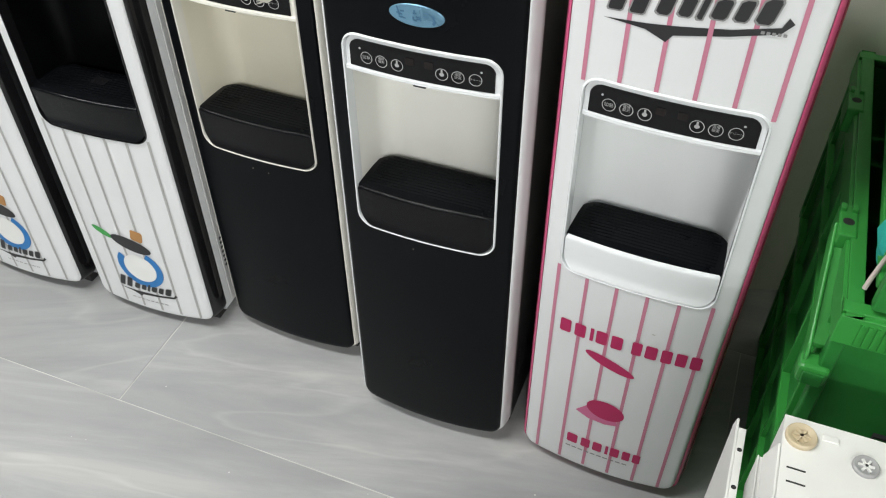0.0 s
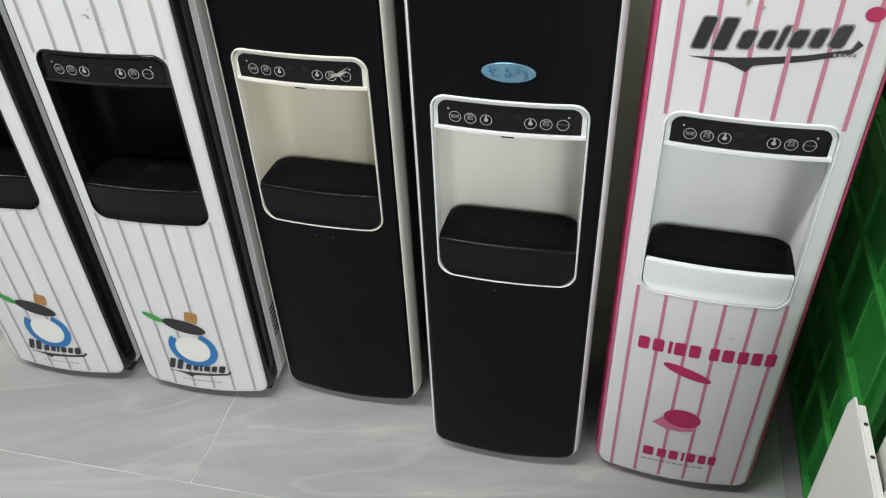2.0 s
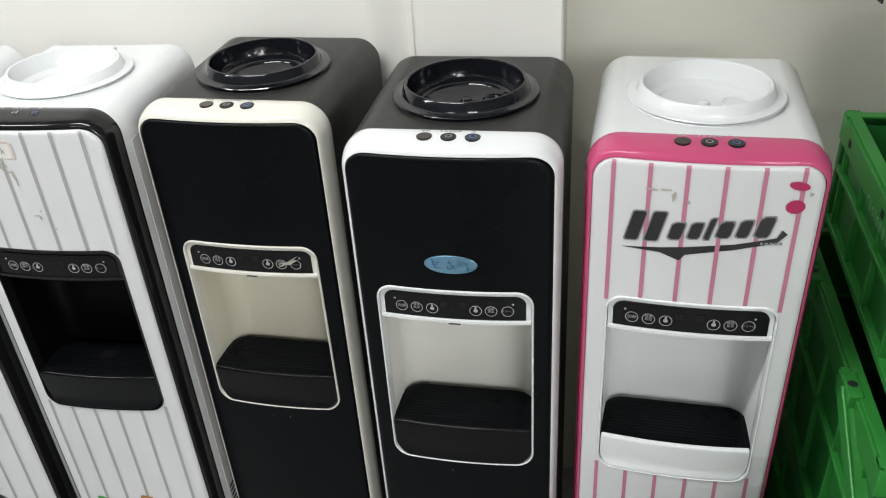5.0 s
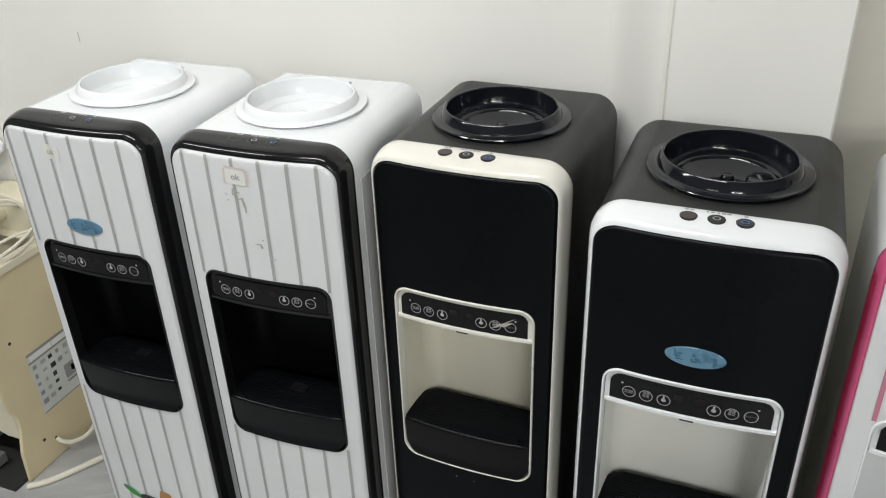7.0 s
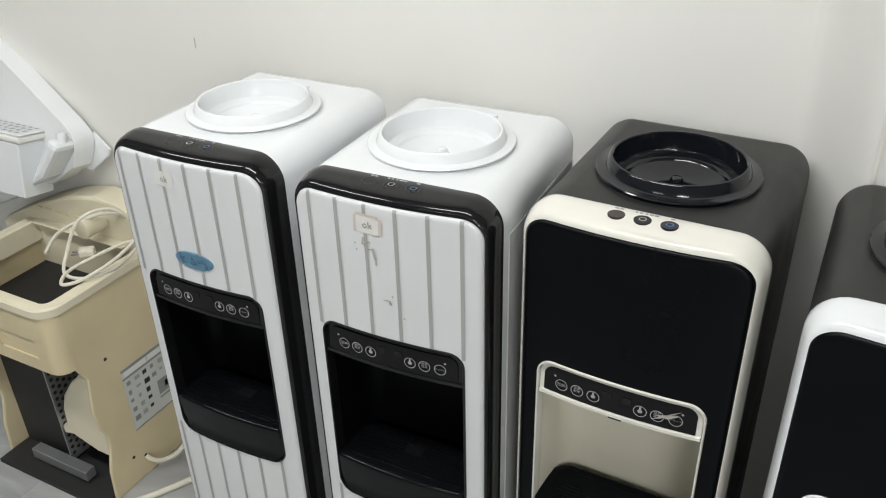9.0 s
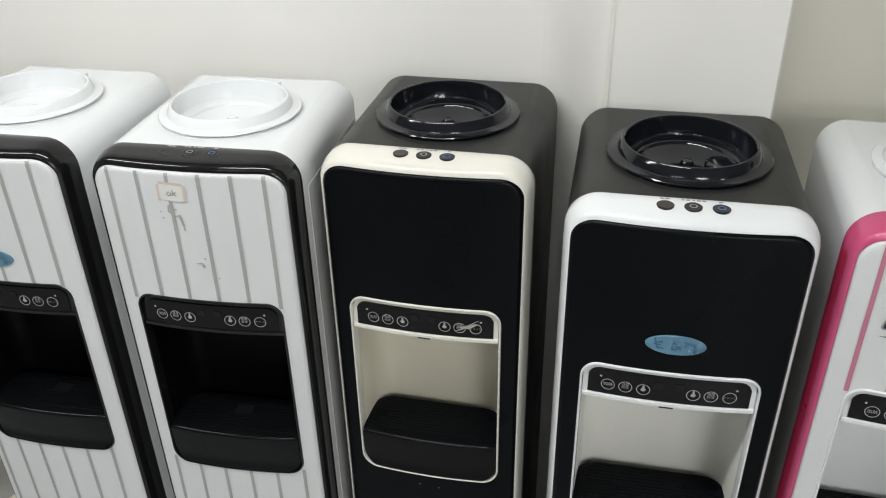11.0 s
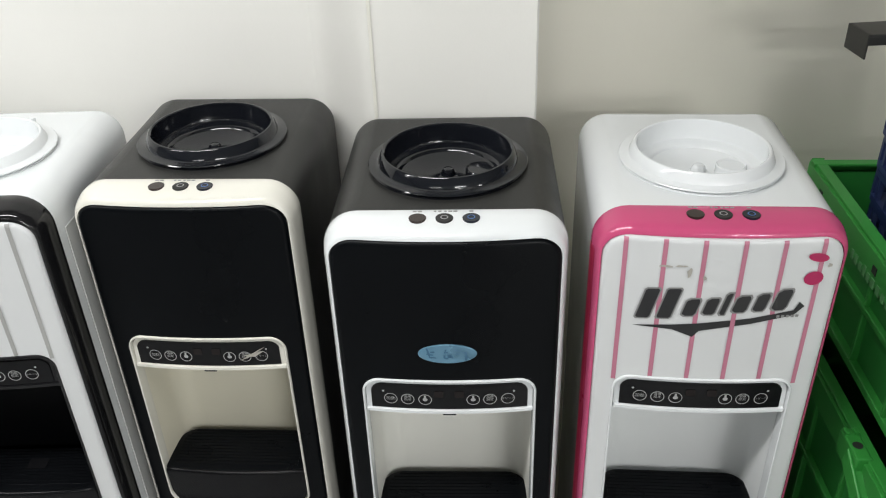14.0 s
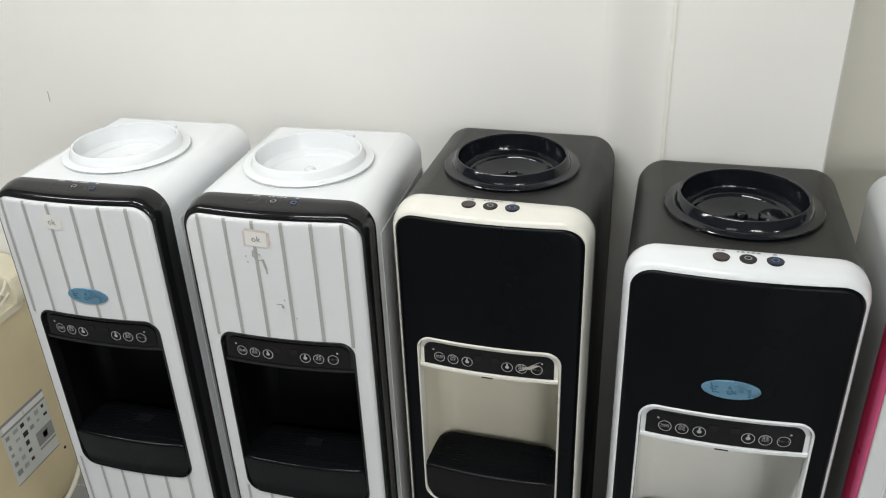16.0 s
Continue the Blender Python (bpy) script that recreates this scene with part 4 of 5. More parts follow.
for k in range(3):
    part("cross_web", boxes((0.1612, 0.1808, 0.830 + 0.038 * k, 0.834 + 0.038 * k, 0.618 + 0.022 * k, 0.640 + 0.022 * k)), GREEN, hd, "", False, 0.001)
part("grip", prism(bmesh.new(), [(0.778, 0.588), (0.804, 0.592), (0.806, 0.622), (0.776, 0.620)], "x", 0.152, 0.190), GREEN, hd, "", False, 0.006)
part("grip_plate", boxes((0.158, 0.184, 0.7725, 0.7755, 0.593, 0.615)), GREEN_DEEP, hd, "", False, 0.002)

cloth = bmesh.new()
bmesh.ops.create_icosphere(cloth, subdivisions=3, radius=1)
for v in cloth.verts:
    k = 1 + 0.35 * noise.noise(v.co * 2.2) + 0.15 * noise.noise(v.co * 6)
    v.co = Vector((0.228 + v.co.x * 0.018 * k, 0.868 + v.co.y * 0.034 * k, 0.785 + v.co.z * 0.055 * k))
tagged(part("teal_bag", cloth, TEAL), "crumpled teal plastic bag poking out of a crate", "bag")
rag = bmesh.new()
tube(rag, [(0.222, 0.826, 0.80), (0.214, 0.822, 0.77), (0.209, 0.818, 0.745), (0.207, 0.817, 0.728)], 0.003, 8)
tagged(part("rag", rag, PALE), "pale twisted rag end hanging between the crates", "rag")


def basket(m, label):
    """A navy slatted basket with scalloped rims."""
    b = thing("slatted_basket", m, label, "basket", "stacked navy baskets")
    w, d, h = 0.26, 0.20, 0.058
    for z, nm in ((0.0, "lower_rim"), (h - 0.012, "upper_rim")):
        bm = bmesh.new()
        pl = rrect(w / 2, -d / 2, d / 2, 0.03, 0.03)
        pi = rrect(w / 2, -d / 2, d / 2, 0.03, 0.03, 0.010)
        f = lambda q, zz: [(x, y, zz) for x, y in q]
        loft(bm, [f(pi, z), f(pl, z), f(pl, z + 0.010), f(pi, z + 0.010), f(pi, z)], True)
        part(nm, bm, NAVY, b)
    n = 26
    ring_pts = rrect(w / 2, -d / 2, d / 2, 0.03, 0.03, 0.005)
    for k in range(n):
        x, y = ring_pts[int(k * len(ring_pts) / n)]
        part("slat", boxes((x - 0.004, x + 0.004, y - 0.004, y + 0.004, 0.008, h - 0.010)), NAVY, b, "", False)
    part("bottom", boxes((-w / 2 + 0.01, w / 2 - 0.01, -d / 2 + 0.01, d / 2 - 0.01, 0.001, 0.005)), NAVY, b, "", False)
    return b


first = basket(pose(0.428, 1.235, 0.862, 0, 0, -6), "navy plastic slatted basket in a stack")
for k in range(1, 5):
    copy_thing(first, pose(0.428 - 0.004 * k, 1.235 - 0.002 * k, 0.862 + 0.060 * k, 0, 0, -6 + 1.5 * (k % 2)))
support = thing("navy_bin", pose(0.428, 1.235, 0.728), "navy plastic bin standing in the green crate", "bin")
part("bin_body", prism(bmesh.new(), [(-0.10, 0.0), (0.10, 0.0), (0.12, 0.134), (-0.12, 0.134)], "y", -0.085, 0.085), NAVY, support, "", False, 0.006)
chan = thing("black_channel", pose(0.318, 1.27, 1.1615, 0, 0, 6), "black plastic channel lying across the baskets", "plastic part")
part("web_plate", boxes((-0.125, 0.16, -0.030, 0.030, 0.066, 0.070)), BLACK_GRAIN, chan, "", False, 0.001)
part("flange", boxes((-0.125, 0.16, 0.026, 0.030, 0.034, 0.0658)), BLACK_GRAIN, chan, "", False, 0.001)
part("end_cap", boxes((-0.128, -0.1252, -0.030, 0.030, 0.034, 0.070)), BLACK_GRAIN, chan, "", False, 0.001)
part("foot", boxes((0.02, 0.16, -0.02, 0.0258, 0.0, 0.0655)), BLACK_GRAIN, chan, "", False, 0.002)
bb = thing("blue_box", pose(0.435, 1.175, 1.1615), "small bright blue box on the baskets", "box")
part("box_body", boxes((-0.075, 0.06, -0.03, 0.03, 0.0, 0.16)), BLUE_PRINT, bb, "", False, 0.003)
part("box_label", boxes((-0.0762, -0.0752, -0.02, 0.02, 0.03, 0.10)), PRINT_WHITE, bb, "pale blank label", False)

# loose dark parts inside the upper crate
for k, (x, y, rx, rz, ln) in enumerate(((0.262, 1.330, 20, 30, 0.10), (0.275, 1.290, 65, 10, 0.11), (0.285, 1.240, 40, 60, 0.09), (0.262, 1.180, 15, 80, 0.12), (0.270, 1.110, 30, 20, 0.12), (0.29, 1.03, 10, 50, 0.12), (0.30, 0.95, 20, -30, 0.12))):
    lever = thing("plastic_lever", pose(x, y, 0.800, rx, 0, rz), "dark grey plastic lever in the crate", "plastic part", "loose parts in the crate")
    bm = prism(bmesh.new(), [(-0.012, -0.05), (0.012, -0.05), (0.016, ln - 0.02), (0.006, ln), (-0.010, ln - 0.008)], "y", -0.006, 0.006)
    part("lever_body", bm, BLACK_GRAIN, lever, "", False, 0.002)
    part("pivot", disc(bmesh.new(), 0.0, 0.02, 0.010, -0.010, 0.010, 16), STEEL if k % 2 else NAVY, lever)
clip = thing("metal_clip", pose(0.262, 1.205, 0.885, 0, 0, 0), "bent bright metal clip", "clip")
part("wire", tube(bmesh.new(), [(0.0, 0.02, 0.05), (-0.002, 0.008, 0.02), (0.0, -0.002, -0.01), (0.02, -0.006, -0.018)], 0.0022, 6), STEEL, clip)

# ---- white sheet-steel cabinet with its cover taken off ----
cab = thing("steel_cabinet", pose(0.140, 0.0, 0), "white sheet-steel cabinet with slotted top and loose cover", "cabinet")
CT = 0.680
part("top_sheet", boxes((0.006, 0.40, -0.05, 0.640, CT - 0.003, CT)), SHEET_WHITE, cab, "", False, 0.001)
part("side_sheet", boxes((0.006, 0.009, -0.05, 0.638, 0.0, CT - 0.0032)), SHEET_WHITE, cab, "", False)
part("back_sheet", boxes((0.0092, 0.40, 0.635, 0.638, 0.0, CT - 0.0032)), SHEET_WHITE, cab, "", False)
part("front_sheet", boxes((0.0092, 0.40, -0.05, -0.047, 0.0, CT - 0.0032)), SHEET_WHITE, cab, "", False)
part("flange", prism(bmesh.new(), [(-0.006, CT - 0.030), (-0.004, CT - 0.032), (0.0058, CT - 0.004), (0.0058, CT - 0.001), (0.003, CT - 0.001)], "y", -0.05, 0.600), SHEET_WHITE, cab, "", False, 0.001)
part("flange", boxes((-0.008, 0.0058, -0.05, 0.605, CT - 0.044, CT - 0.040)), SHEET_WHITE, cab, "", False, 0.001)
part("flange", boxes((-0.0098, -0.0082, -0.05, 0.605, CT - 0.10, CT - 0.038)), SHEET_WHITE, cab, "", False, 0.0006)
for y in (0.571, 0.554, 0.528, 0.513, 0.468, 0.458, 0.447, 0.436, 0.425):
    part("slot", boxes((0.013 + 0.05 * (0.571 - y), 0.032 + 0.05 * (0.571 - y), y, y + 0.0020, CT - 0.002, CT + 0.0003)), DARK, cab, "dark narrow slot", False)
for x, y in ((0.056, 0.487), (0.058, 0.473)):
    part("slot", boxes((x, x + 0.0022, y, y + 0.010, CT - 0.002, CT + 0.0003)), DARK, cab, "dark narrow slot", False)
fit_cup = part("screw_cup", lathe(bmesh.new(), [(0.0165, CT), (0.0165, CT + 0.004), (0.015, CT + 0.006), (0.012, CT + 0.0055), (0.0085, CT + 0.003), (0.003, CT + 0.003)], 0.024, 0.614, 28), AMBER, cab, "yellowed round screw fitting")
for a in (0, 60, 120):
    part("cross_rib", boxes((-0.009, 0.009, -0.0013, 0.0013, CT + 0.003, CT + 0.0052)), AMBER, fit_cup, "", False).matrix_local = pose(0.024, 0.614, 0, 0, 0, a)
fit_cup = part("screw_cup", lathe(bmesh.new(), [(0.0135, CT), (0.0135, CT + 0.003), (0.012, CT + 0.0045), (0.0095, CT + 0.004), (0.007, CT + 0.0025), (0.003, CT + 0.0025)], 0.089, 0.600, 28), ICON, cab, "grey clouded round screw fitting")
for a in (0, 60, 120):
    part("cross_rib", boxes((-0.008, 0.008, -0.0012, 0.0012, CT + 0.0025, CT + 0.0045)), PRINT_WHITE, fit_cup, "", False).matrix_local = pose(0.089, 0.600, 0, 0, 0, a)
rnd = random.Random(23)
for k in range(26):
    x, y, a = 0.02 + 0.20 * rnd.random(), 0.25 + 0.37 * rnd.random(), 180 * rnd.random()
    part("scuff", boxes((-0.003 - 0.012 * rnd.random(), 0.004, -0.0004, 0.0004 + 0.0006 * rnd.random(), 0.0001, 0.0003)), RESIDUE if k % 3 else LABEL_GREY, cab, "small dirty scratch", False).matrix_local = pose(x, y, CT, 0, 0, a)
part("tab", boxes((0.045, 0.062, 0.618, 0.626, CT, CT + 0.002)), SHEET_WHITE, cab, "", False, 0.0008)

cov = thing("side_cover", pose(0.110, 0.012, 0), "white sheet-steel side cover leaning by the cabinet", "panel")
part("sheet", prism(bmesh.new(), [(-0.05, 0.0), (0.680, 0.0), (0.680, 0.572), (0.668, 0.600), (-0.05, 0.600)], "x", -0.0015, 0.0015), SHEET_WHITE, cov, "", False, 0.0006)
part("flange", boxes((0.0017, 0.0105, -0.05, 0.655, 0.597, 0.600)), SHEET_WHITE, cov, "", False, 0.0006)
part("flange", boxes((0.0017, 0.014, 0.677, 0.680, 0.0, 0.56)), SHEET_WHITE, cov, "", False, 0.0006)
part("flange_lip", boxes((0.0107, 0.0122, -0.05, 0.52, 0.588, 0.604)), SHEET_WHITE, cov, "", False, 0.0005)
for y in (0.623, 0.571, 0.466):
    part("hole", lathe(bmesh.new(), [(0.0030, 0.6002), (0.0012, 0.6004)], 0.0062, y, 12), DARK, cov, "dark punched hole")
stain = bmesh.new()
for k in range(6):
    zz, yy = 0.410 + 0.0105 * k, 0.49 + 0.011 * ((k * 5) % 7)
    box(stain, -0.0021, -0.0016, yy, yy + 0.035 + 0.008 * (k % 4), zz, zz + 0.0010 + 0.0014 * (k % 3))
part("stain", stain, RESIDUE, cov, "brown rub marks", False)
blue = thing("blue_hose", pose(0.1262, 0.0, 0), "blue plastic hose between cover and cabinet", "hose")
part("hose", tube(bmesh.new(), [(0, 0.575, 0.0), (0, 0.572, 0.3), (0, 0.562, 0.50), (0.0005, 0.54, 0.580), (0, 0.46, 0.596), (0, 0.36, 0.590)], 0.0036, 10), BLUE_BAG, blue)

# ---- aged beige housing with its power cord ----
hs = thing("appliance_housing", pose(0, 0, 0), "aged beige plastic appliance housing, open on top", "housing")
HX, HY0, HY1, HZ = -2.000, 1.030, 1.385, 0.590
side = [(HY1, 0.0), (HY1, HZ), (1.075, HZ), (HY0 + 0.034, HZ - 0.004), (HY0 + 0.034, 0.4205), (1.072, 0.400), (1.086, 0.375), (1.080, 0.33), (1.074, 0.285), (1.080, 0.225), (1.094, 0.195), (1.094, 0.165), (1.075, 0.09), (1.070, 0.0)]
part("side_panel", prism(bmesh.new(), side, "x", HX - 0.010, HX), BEIGE, hs, "", False, 0.004)
part("side_panel", prism(bmesh.new(), side, "x", -2.40, -2.39), BEIGE, hs, "", False, 0.004)
arch = [(-2.52, 0.0), (-2.52, 0.560), (-2.49, 0.582), (-2.35, 0.646), (-2.23, 0.690), (-2.144, 0.706), (-2.085, 0.703), (-2.03, 0.690), (-1.985, 0.662), (-1.975, 0.62), (-1.985, 0.5905), (HX - 0.0005, 0.5905), (HX - 0.0005, 0.0)]
part("back_panel", prism(bmesh.new(), arch, "y", HY1 - 0.060, HY1 + 0.015), BEIGE_LIGHT, hs, "", False, 0.012)
rnd = random.Random(5)
for k in range(7):
    ex = -2.36 + 0.035 * k
    part("engraved_mark", boxes((ex, ex + 0.014 + 0.008 * rnd.random(), HY1 - 0.062, HY1 - 0.0595, 0.632 + 0.004 * rnd.random(), 0.640)), BEIGE, hs, "", False)
# front with a square finger recess, and a rounded corner towards the side
fx = HX - 0.0345
for x0, x1, z0, z1 in ((-2.3895, -2.185, 0.418, HZ - 0.010), (-2.065, fx, 0.418, HZ - 0.010), (-2.1848, -2.0652, 0.418, 0.452), (-2.1848, -2.0652, 0.502, HZ - 0.010)):
    part("front_panel", boxes((x0, x1, HY0, HY0 + 0.010, z0, z1)), BEIGE, hs, "", False)
part("finger_recess", boxes((-2.1847, -2.0653, HY0 + 0.0040, HY0 + 0.0095, 0.4522, 0.5018)), BEIGE, hs, "shallow square finger recess", False)
quarter = [(fx + r * math.sin(radians(a)), HY0 + 0.0345 - r * math.cos(radians(a))) for r, turn_to in ((0.0345, range(0, 91, 10)), (0.0255, range(90, -1, -10))) for a in turn_to]
part("corner_panel", prism(bmesh.new(), quarter, "z", 0.4195, HZ - 0.006), BEIGE, hs)
fin = [(-2.060, 0.355), (-2.100, 0.318), (-2.140, 0.265), (-2.158, 0.220), (-2.164, 0.165), (-2.186, 0.150), (-2.184, 0.124), (-2.150, 0.134), (-2.070, 0.110), (-2.020, 0.110), (-2.020, 0.355)]
part("curved_duct", prism(bmesh.new(), fin, "y", 1.102, 1.140), BEIGE_LIGHT, hs, "pale curved air duct", True, 0.006)
part("pipe_stub", disc(bmesh.new(), -2.125, 0.652, 0.024, 1.262, 1.3245, 28), BEIGE_LIGHT, hs, "pale round pipe stub")
part("inner_floor", boxes((-2.3895, HX - 0.0105, HY0 + 0.0105, HY1 - 0.0105, 0.46, 0.468)), DARK, hs, "dark inner tray", False)
rim = bmesh.new()
o1 = lambda ins, z: [(-2.20 + x, y, z) for x, y in rrect(0.206, HY0 - 0.006, HY1 + 0.004, 0.05, 0.05, ins)]
loft(rim, [o1(0, HZ - 0.016), o1(0.0, HZ + 0.002), o1(0.004, HZ + 0.006), o1(0.028, HZ + 0.006), o1(0.032, HZ + 0.002), o1(0.034, HZ - 0.05)], True)
part("rim", rim, BEIGE_LIGHT, hs, "paler rounded rim")
part("rear_ledge", boxes((-2.36, -2.05, HY1 - 0.085, HY1 - 0.02, HZ + 0.0065, HZ + 0.012)), BEIGE_LIGHT, hs, "", False, 0.004)
lab = part("rating_label", boxes((HX + 0.0003, HX + 0.0012, 1.172, 1.330, 0.150, 0.338)), LABEL_GREY, hs, "grey printed rating label", False)
for y0, y1, z0, z1, m in ((1.172, 1.330, 0.330, 0.338, INK_GREY), (1.180, 1.250, 0.314, 0.329, PRINT_WHITE), (1.256, 1.328, 0.314, 0.329, PRINT_WHITE), (1.172, 1.330, 0.307, 0.3125, INK_GREY), (1.268, 1.328, 0.196, 0.238, INK_GREY), (1.290, 1.306, 0.208, 0.226, LABEL_GREY), (1.268, 1.328, 0.184, 0.190, INK_GREY), (1.172, 1.330, 0.150, 0.153, INK_GREY)):
    part("label_block", boxes((HX + 0.0013, HX + 0.0018, y0, y1, z0, z1)), m, lab, "", False)
rnd = random.Random(11)
for k in range(30):
    y, z = 1.180 + 0.026 * (k % 6), 0.298 - 0.027 * (k // 6)
    if y > 1.255 and z < 0.245:
        continue
    part("label_print", boxes((HX + 0.0013, HX + 0.0018, y, y + 0.008 + 0.009 * rnd.random(), z - 0.007 - 0.008 * rnd.random(), z)), (INK_GREY, ICON, DARK)[k % 3], lab, "", False)
for y, z in ((1.143, 0.396), (1.146, 0.082), (1.181, 0.060), (1.345, 0.128)):
    part("screw_hole", disc(bmesh.new(), 0, 0, 0.0045, 0.0, 0.002, 12), DARK, hs, "dark screw hole").matrix_local = pose(HX + 0.0012, y, z, 0, 0, 90)
# inner works seen through the cut-out
part("inner_box", boxes((-2.385, -2.20, 1.12, 1.36, 0.0, 0.455)), DARK, hs, "black inner box", False, 0.003)
part("inner_base", boxes((-2.388, -2.012, 1.03, 1.36, 0.0005, 0.012)), DARK, hs, "black base plate", False)
br = part("bracket", boxes((-2.19, -2.186, 1.10, 1.19, 0.03, 0.42)), STEEL, hs, "perforated grey steel bracket", False, 0.001)
for i in range(5):
    for j in range(18):
        yy, zz = 1.112 + 0.016 * i, 0.05 + 0.020 * j + (0.010 if i % 2 else 0)
        part("perforation", disc(bmesh.new(), 0, 0, 0.0055, 0.0, 0.0012, 8), DARK, br, "dark perforation").matrix_local = pose(-2.1852, yy, zz, 0, 0, 90)
part("bracket_foot", boxes((-2.30, -2.10, 1.07, 1.10, 0.02, 0.05)), STEEL, hs, "grey steel foot rail", False, 0.002)

cordm = thing("power_cord", pose(0, 0, 0), "off-white power cord with a two-pin plug", "power cord")
loop = [(-2.02, 1.36, 0.60), (-2.05, 1.31, 0.70), (-2.09, 1.24, 0.70), (-2.10, 1.19, 0.63), (-2.08, 1.16, 0.600), (-2.03, 1.17, 0.596), (-1.998, 1.22, 0.600), (-1.995, 1.28, 0.610), (-2.00, 1.34, 0.630)]


def smooth_path(pts, k=6):
    out = []
    for i in range(len(pts) - 1):
        p0, p1, p2, p3 = (Vector(pts[max(0, min(len(pts) - 1, i + o))]) for o in (-1, 0, 1, 2))
        for j in range(k):
            t = j / k
            out.append(0.5 * ((2 * p1) + (p2 - p0) * t + (2 * p0 - 5 * p1 + 4 * p2 - p3) * t * t + (3 * p1 - p0 - 3 * p2 + p3) * t ** 3))
    return out + [Vector(pts[-1])]


part("cable", tube(bmesh.new(), smooth_path(loop), 0.0042, 8), CORD, cordm)
loop3 = [(-2.00, 1.345, 0.615), (-2.03, 1.300, 0.622), (-2.06, 1.24, 0.612), (-2.08, 1.17, 0.602), (-2.05, 1.125, 0.600), (-2.015, 1.16, 0.606), (-1.995, 1.24, 0.622), (-1.99, 1.31, 0.650), (-2.02, 1.335, 0.672), (-2.09, 1.30, 0.685), (-2.17, 1.24, 0.650), (-2.19, 1.20, 0.606)]
part("cable", tube(bmesh.new(), smooth_path(loop3), 0.0042, 8), CORD, cordm)
plug = part("plug", boxes((-0.020, 0.016, -0.012, 0.012, -0.010, 0.010)), CORD, cordm, "", False, 0.004)
plug.matrix_local = pose(-2.085, 1.235, 0.618, 0, 0, 40)
for s in (-0.006, 0.006):
    part("pin", boxes((-0.036, -0.0202, s - 0.003, s + 0.003, -0.001, 0.001)), STEEL, plug, "flat metal pin", False)
fc = thing("floor_cable", pose(0, 0, 0), "beige cable looping out of the housing to the floor", "cable")
part("cable", tube(bmesh.new(), smooth_path([(-1.998, 1.181, 0.060), (-1.985, 1.185, 0.048), (-1.968, 1.205, 0.036), (-1.950, 1.245, 0.040), (-1.945, 1.300, 0.075), (-1.955, 1.345, 0.110), (-1.99, 1.375, 0.13)]), 0.006, 8), CORD, fc)
part("cable", tube(bmesh.new(), smooth_path([(-1.99, 1.05, 0.008), (-1.94, 1.10, 0.008), (-1.86, 1.24, 0.008), (-1.82, 1.36, 0.008)]), 0.008, 8), CORD, fc)

# white moulded cover that leans on the wall over the housing
lid = thing("moulded_cover", pose(-2.425, 1.335, 0.757, -9, 0, 0), "white moulded plastic cover leaning on the wall", "plastic cover")
outl = [(-0.32, 0.490), (0.100, 0.212), (0.232, 0.122), (0.257, 0.100), (0.265, 0.080), (0.262, 0.058), (0.248, 0.018), (0.181, -0.028), (-0.029, -0.123), (-0.30, -0.240)]
scale = lambda k: [(-0.05 + (x + 0.05) * k, 0.12 + (z - 0.12) * k) for x, z in outl]
bm = bmesh.new()
ol = lambda k, y: [(x, y, z) for x, z in scale(k)]
loft(bm, [ol(0.9, 0.045), ol(1.0, 0.040), ol(1.0, -0.014), ol(0.996, -0.0165), ol(0.990, -0.0165), ol(0.987, -0.012)], True, True, True)
part("shell", bm, LINER_WHITE, lid)
part("flap", prism(bmesh.new(), [(0.230, 0.090), (0.262, 0.096), (0.310, 0.062), (0.304, 0.044), (0.246, -0.002), (0.20, 0.0)], "y", 0.041, 0.049), WHITE, lid, "", False, 0.002)
part("shelf", boxes((-0.27, 0.160, -0.085, 0.020, 0.075, 0.090)), LINER_WARM, lid, "", False, 0.004)
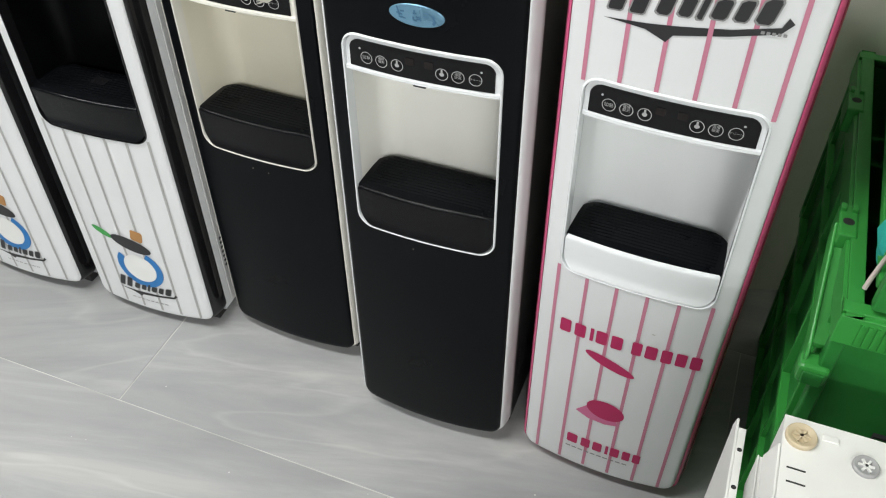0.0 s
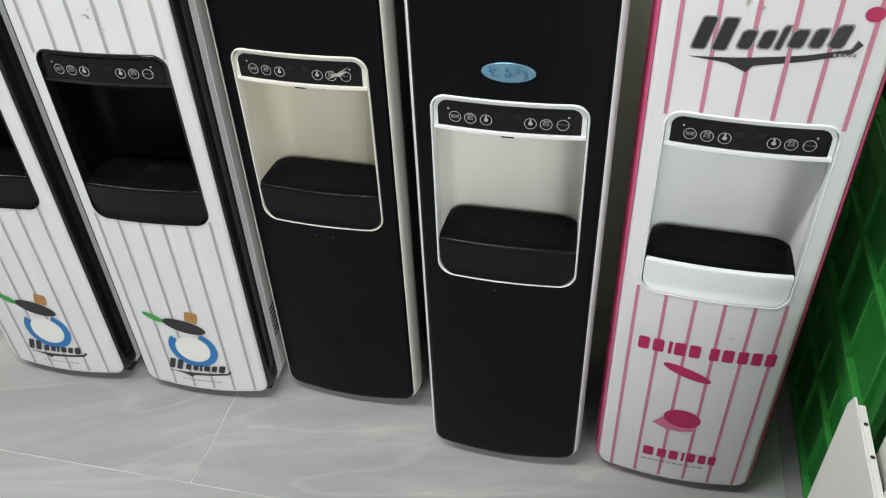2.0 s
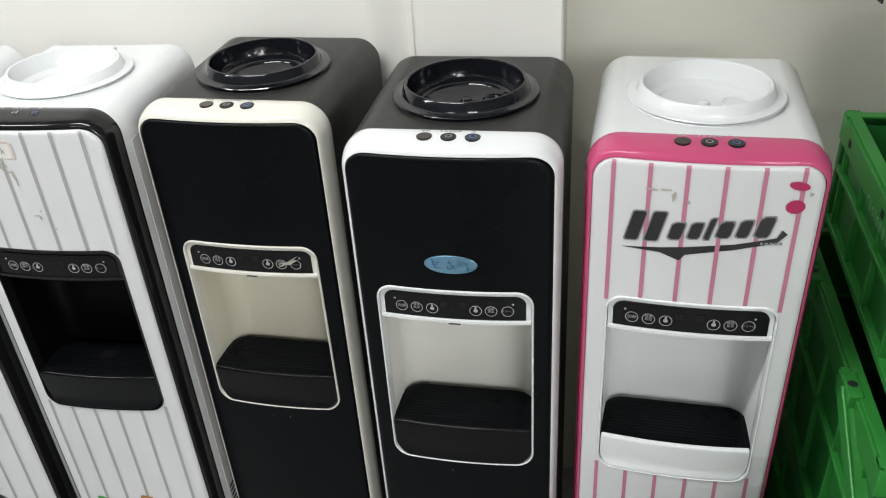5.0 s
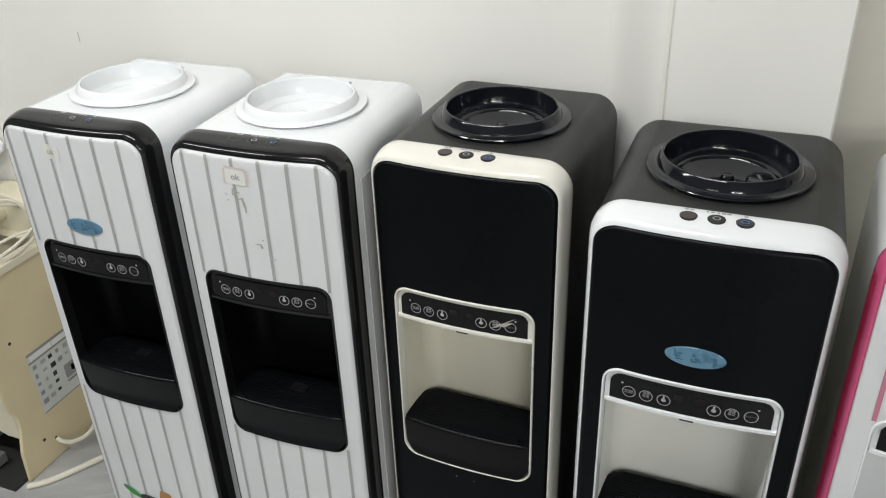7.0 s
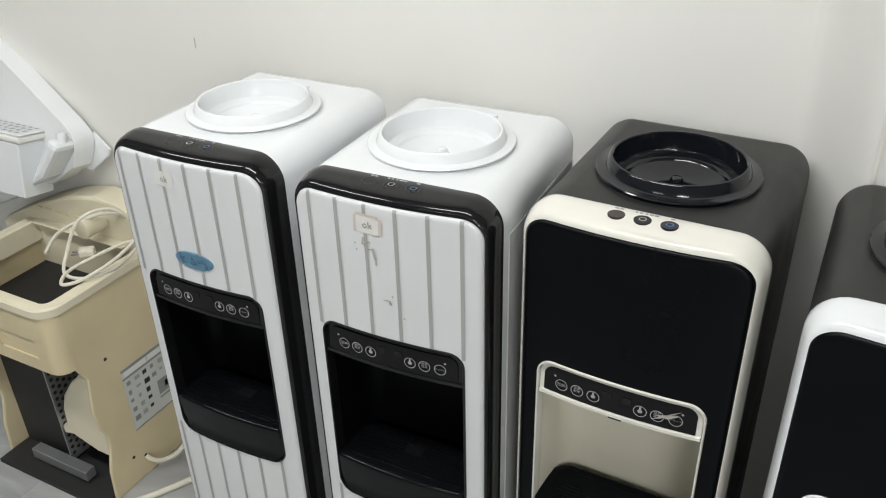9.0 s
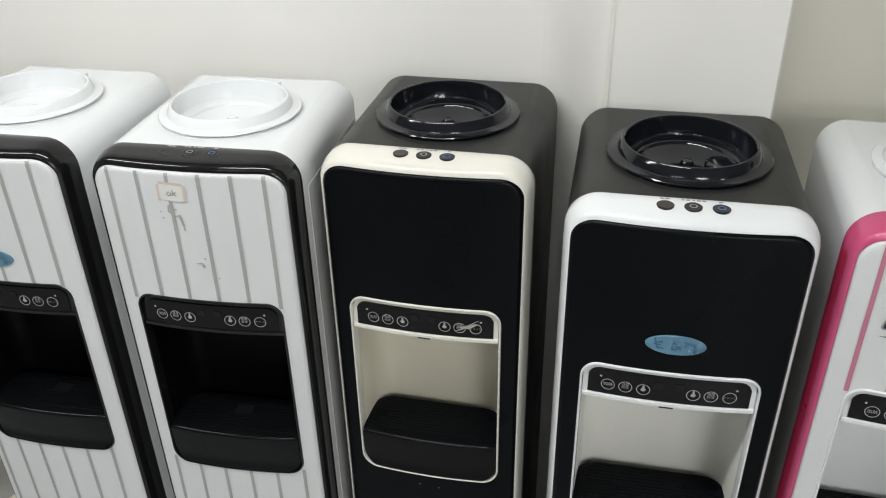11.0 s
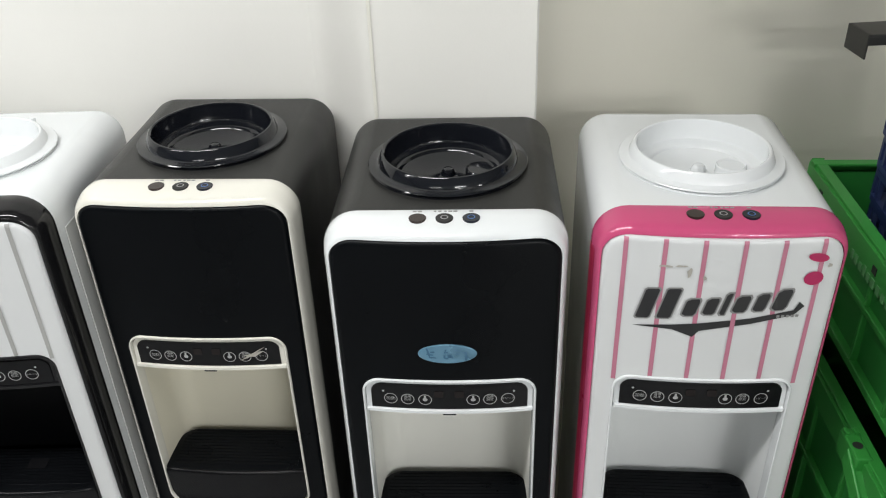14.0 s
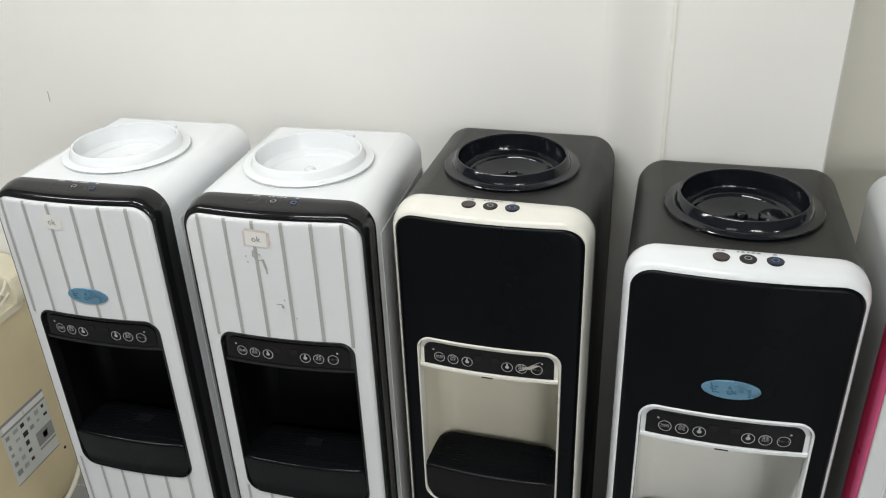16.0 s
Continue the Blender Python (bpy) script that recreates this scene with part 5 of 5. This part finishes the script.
part("shelf_front", boxes((-0.27, 0.152, -0.082, 0.0, -0.060, 0.074)), WHITE, lid, "", False, 0.003)
grid = part("grille", boxes((-0.27, 0.160, -0.080, 0.015, 0.091, 0.096)), WHITE, lid, "white perforated grille", False, 0.002)
for i in range(16):
    for j in range(5):
        x, y = -0.215 + 0.022 * i + (0.005 if j % 2 else 0), -0.070 + 0.017 * j
        part("grille_hole", boxes((x + 0.012, x + 0.024, y, y + 0.010, 0.0955, 0.0964)), INK_GREY, grid, "", False)
part("boss", prism(bmesh.new(), [(0.150, -0.036), (0.205, -0.004), (0.268, 0.080), (0.236, 0.098)], "y", -0.070, 0.018), WHITE, lid, "", False, 0.012)
part("boss_peg", lathe(bmesh.new(), [(0.013, 0.084), (0.012, 0.104), (0.010, 0.107), (0.006, 0.107), (0.005, 0.100), (0.002, 0.100)], 0.246, -0.035, 20), WHITE, lid)
part("slot", boxes((0.035, 0.060, -0.0835, -0.0825, -0.032, -0.020)), DARK, lid, "dark slot", False)

# ---- floor tiles ----
def tile_mesh(x0=-0.5988, x1=0.5988, y0=-0.2988, y1=0.2988):
    bm = bmesh.new()
    box(bm, x0, x1, y0, y1, -0.02, 0)
    bmesh.ops.bevel(bm, geom=[e for e in bm.edges if all(v.co.z > -0.01 for v in e.verts)], offset=0.0008, segments=1, affect="EDGES")
    me = bpy.data.meshes.new("tile")
    bm.to_mesh(me)
    bm.free()
    me.materials.append(STONE)
    return me


TILE = tile_mesh()
for row in range(-13, 3):
    for col in range(-4, 6):
        cx = -0.43 + 1.2 * col + (0.62 if row % 2 else 0.0)
        cy = 1.04 + 0.6 * row
        if X0 - 0.3 < cx < X1 + 0.3 and Y0 - 0.2 < cy < 2.1:
            # tiles at the walls are cut to fit
            far = 1.45 if cx < -0.9 else 1.92
            cut = (max(-0.5988, X0 - cx), min(0.5988, X1 - cx), max(-0.2988, Y0 - cy), min(0.2988, far - cy))
            whole = cut == (-0.5988, 0.5988, -0.2988, 0.2988)
            t = new("tile", TILE if whole else tile_mesh(*cut))
            t.parent, t.location = floor, (cx, cy, 0)
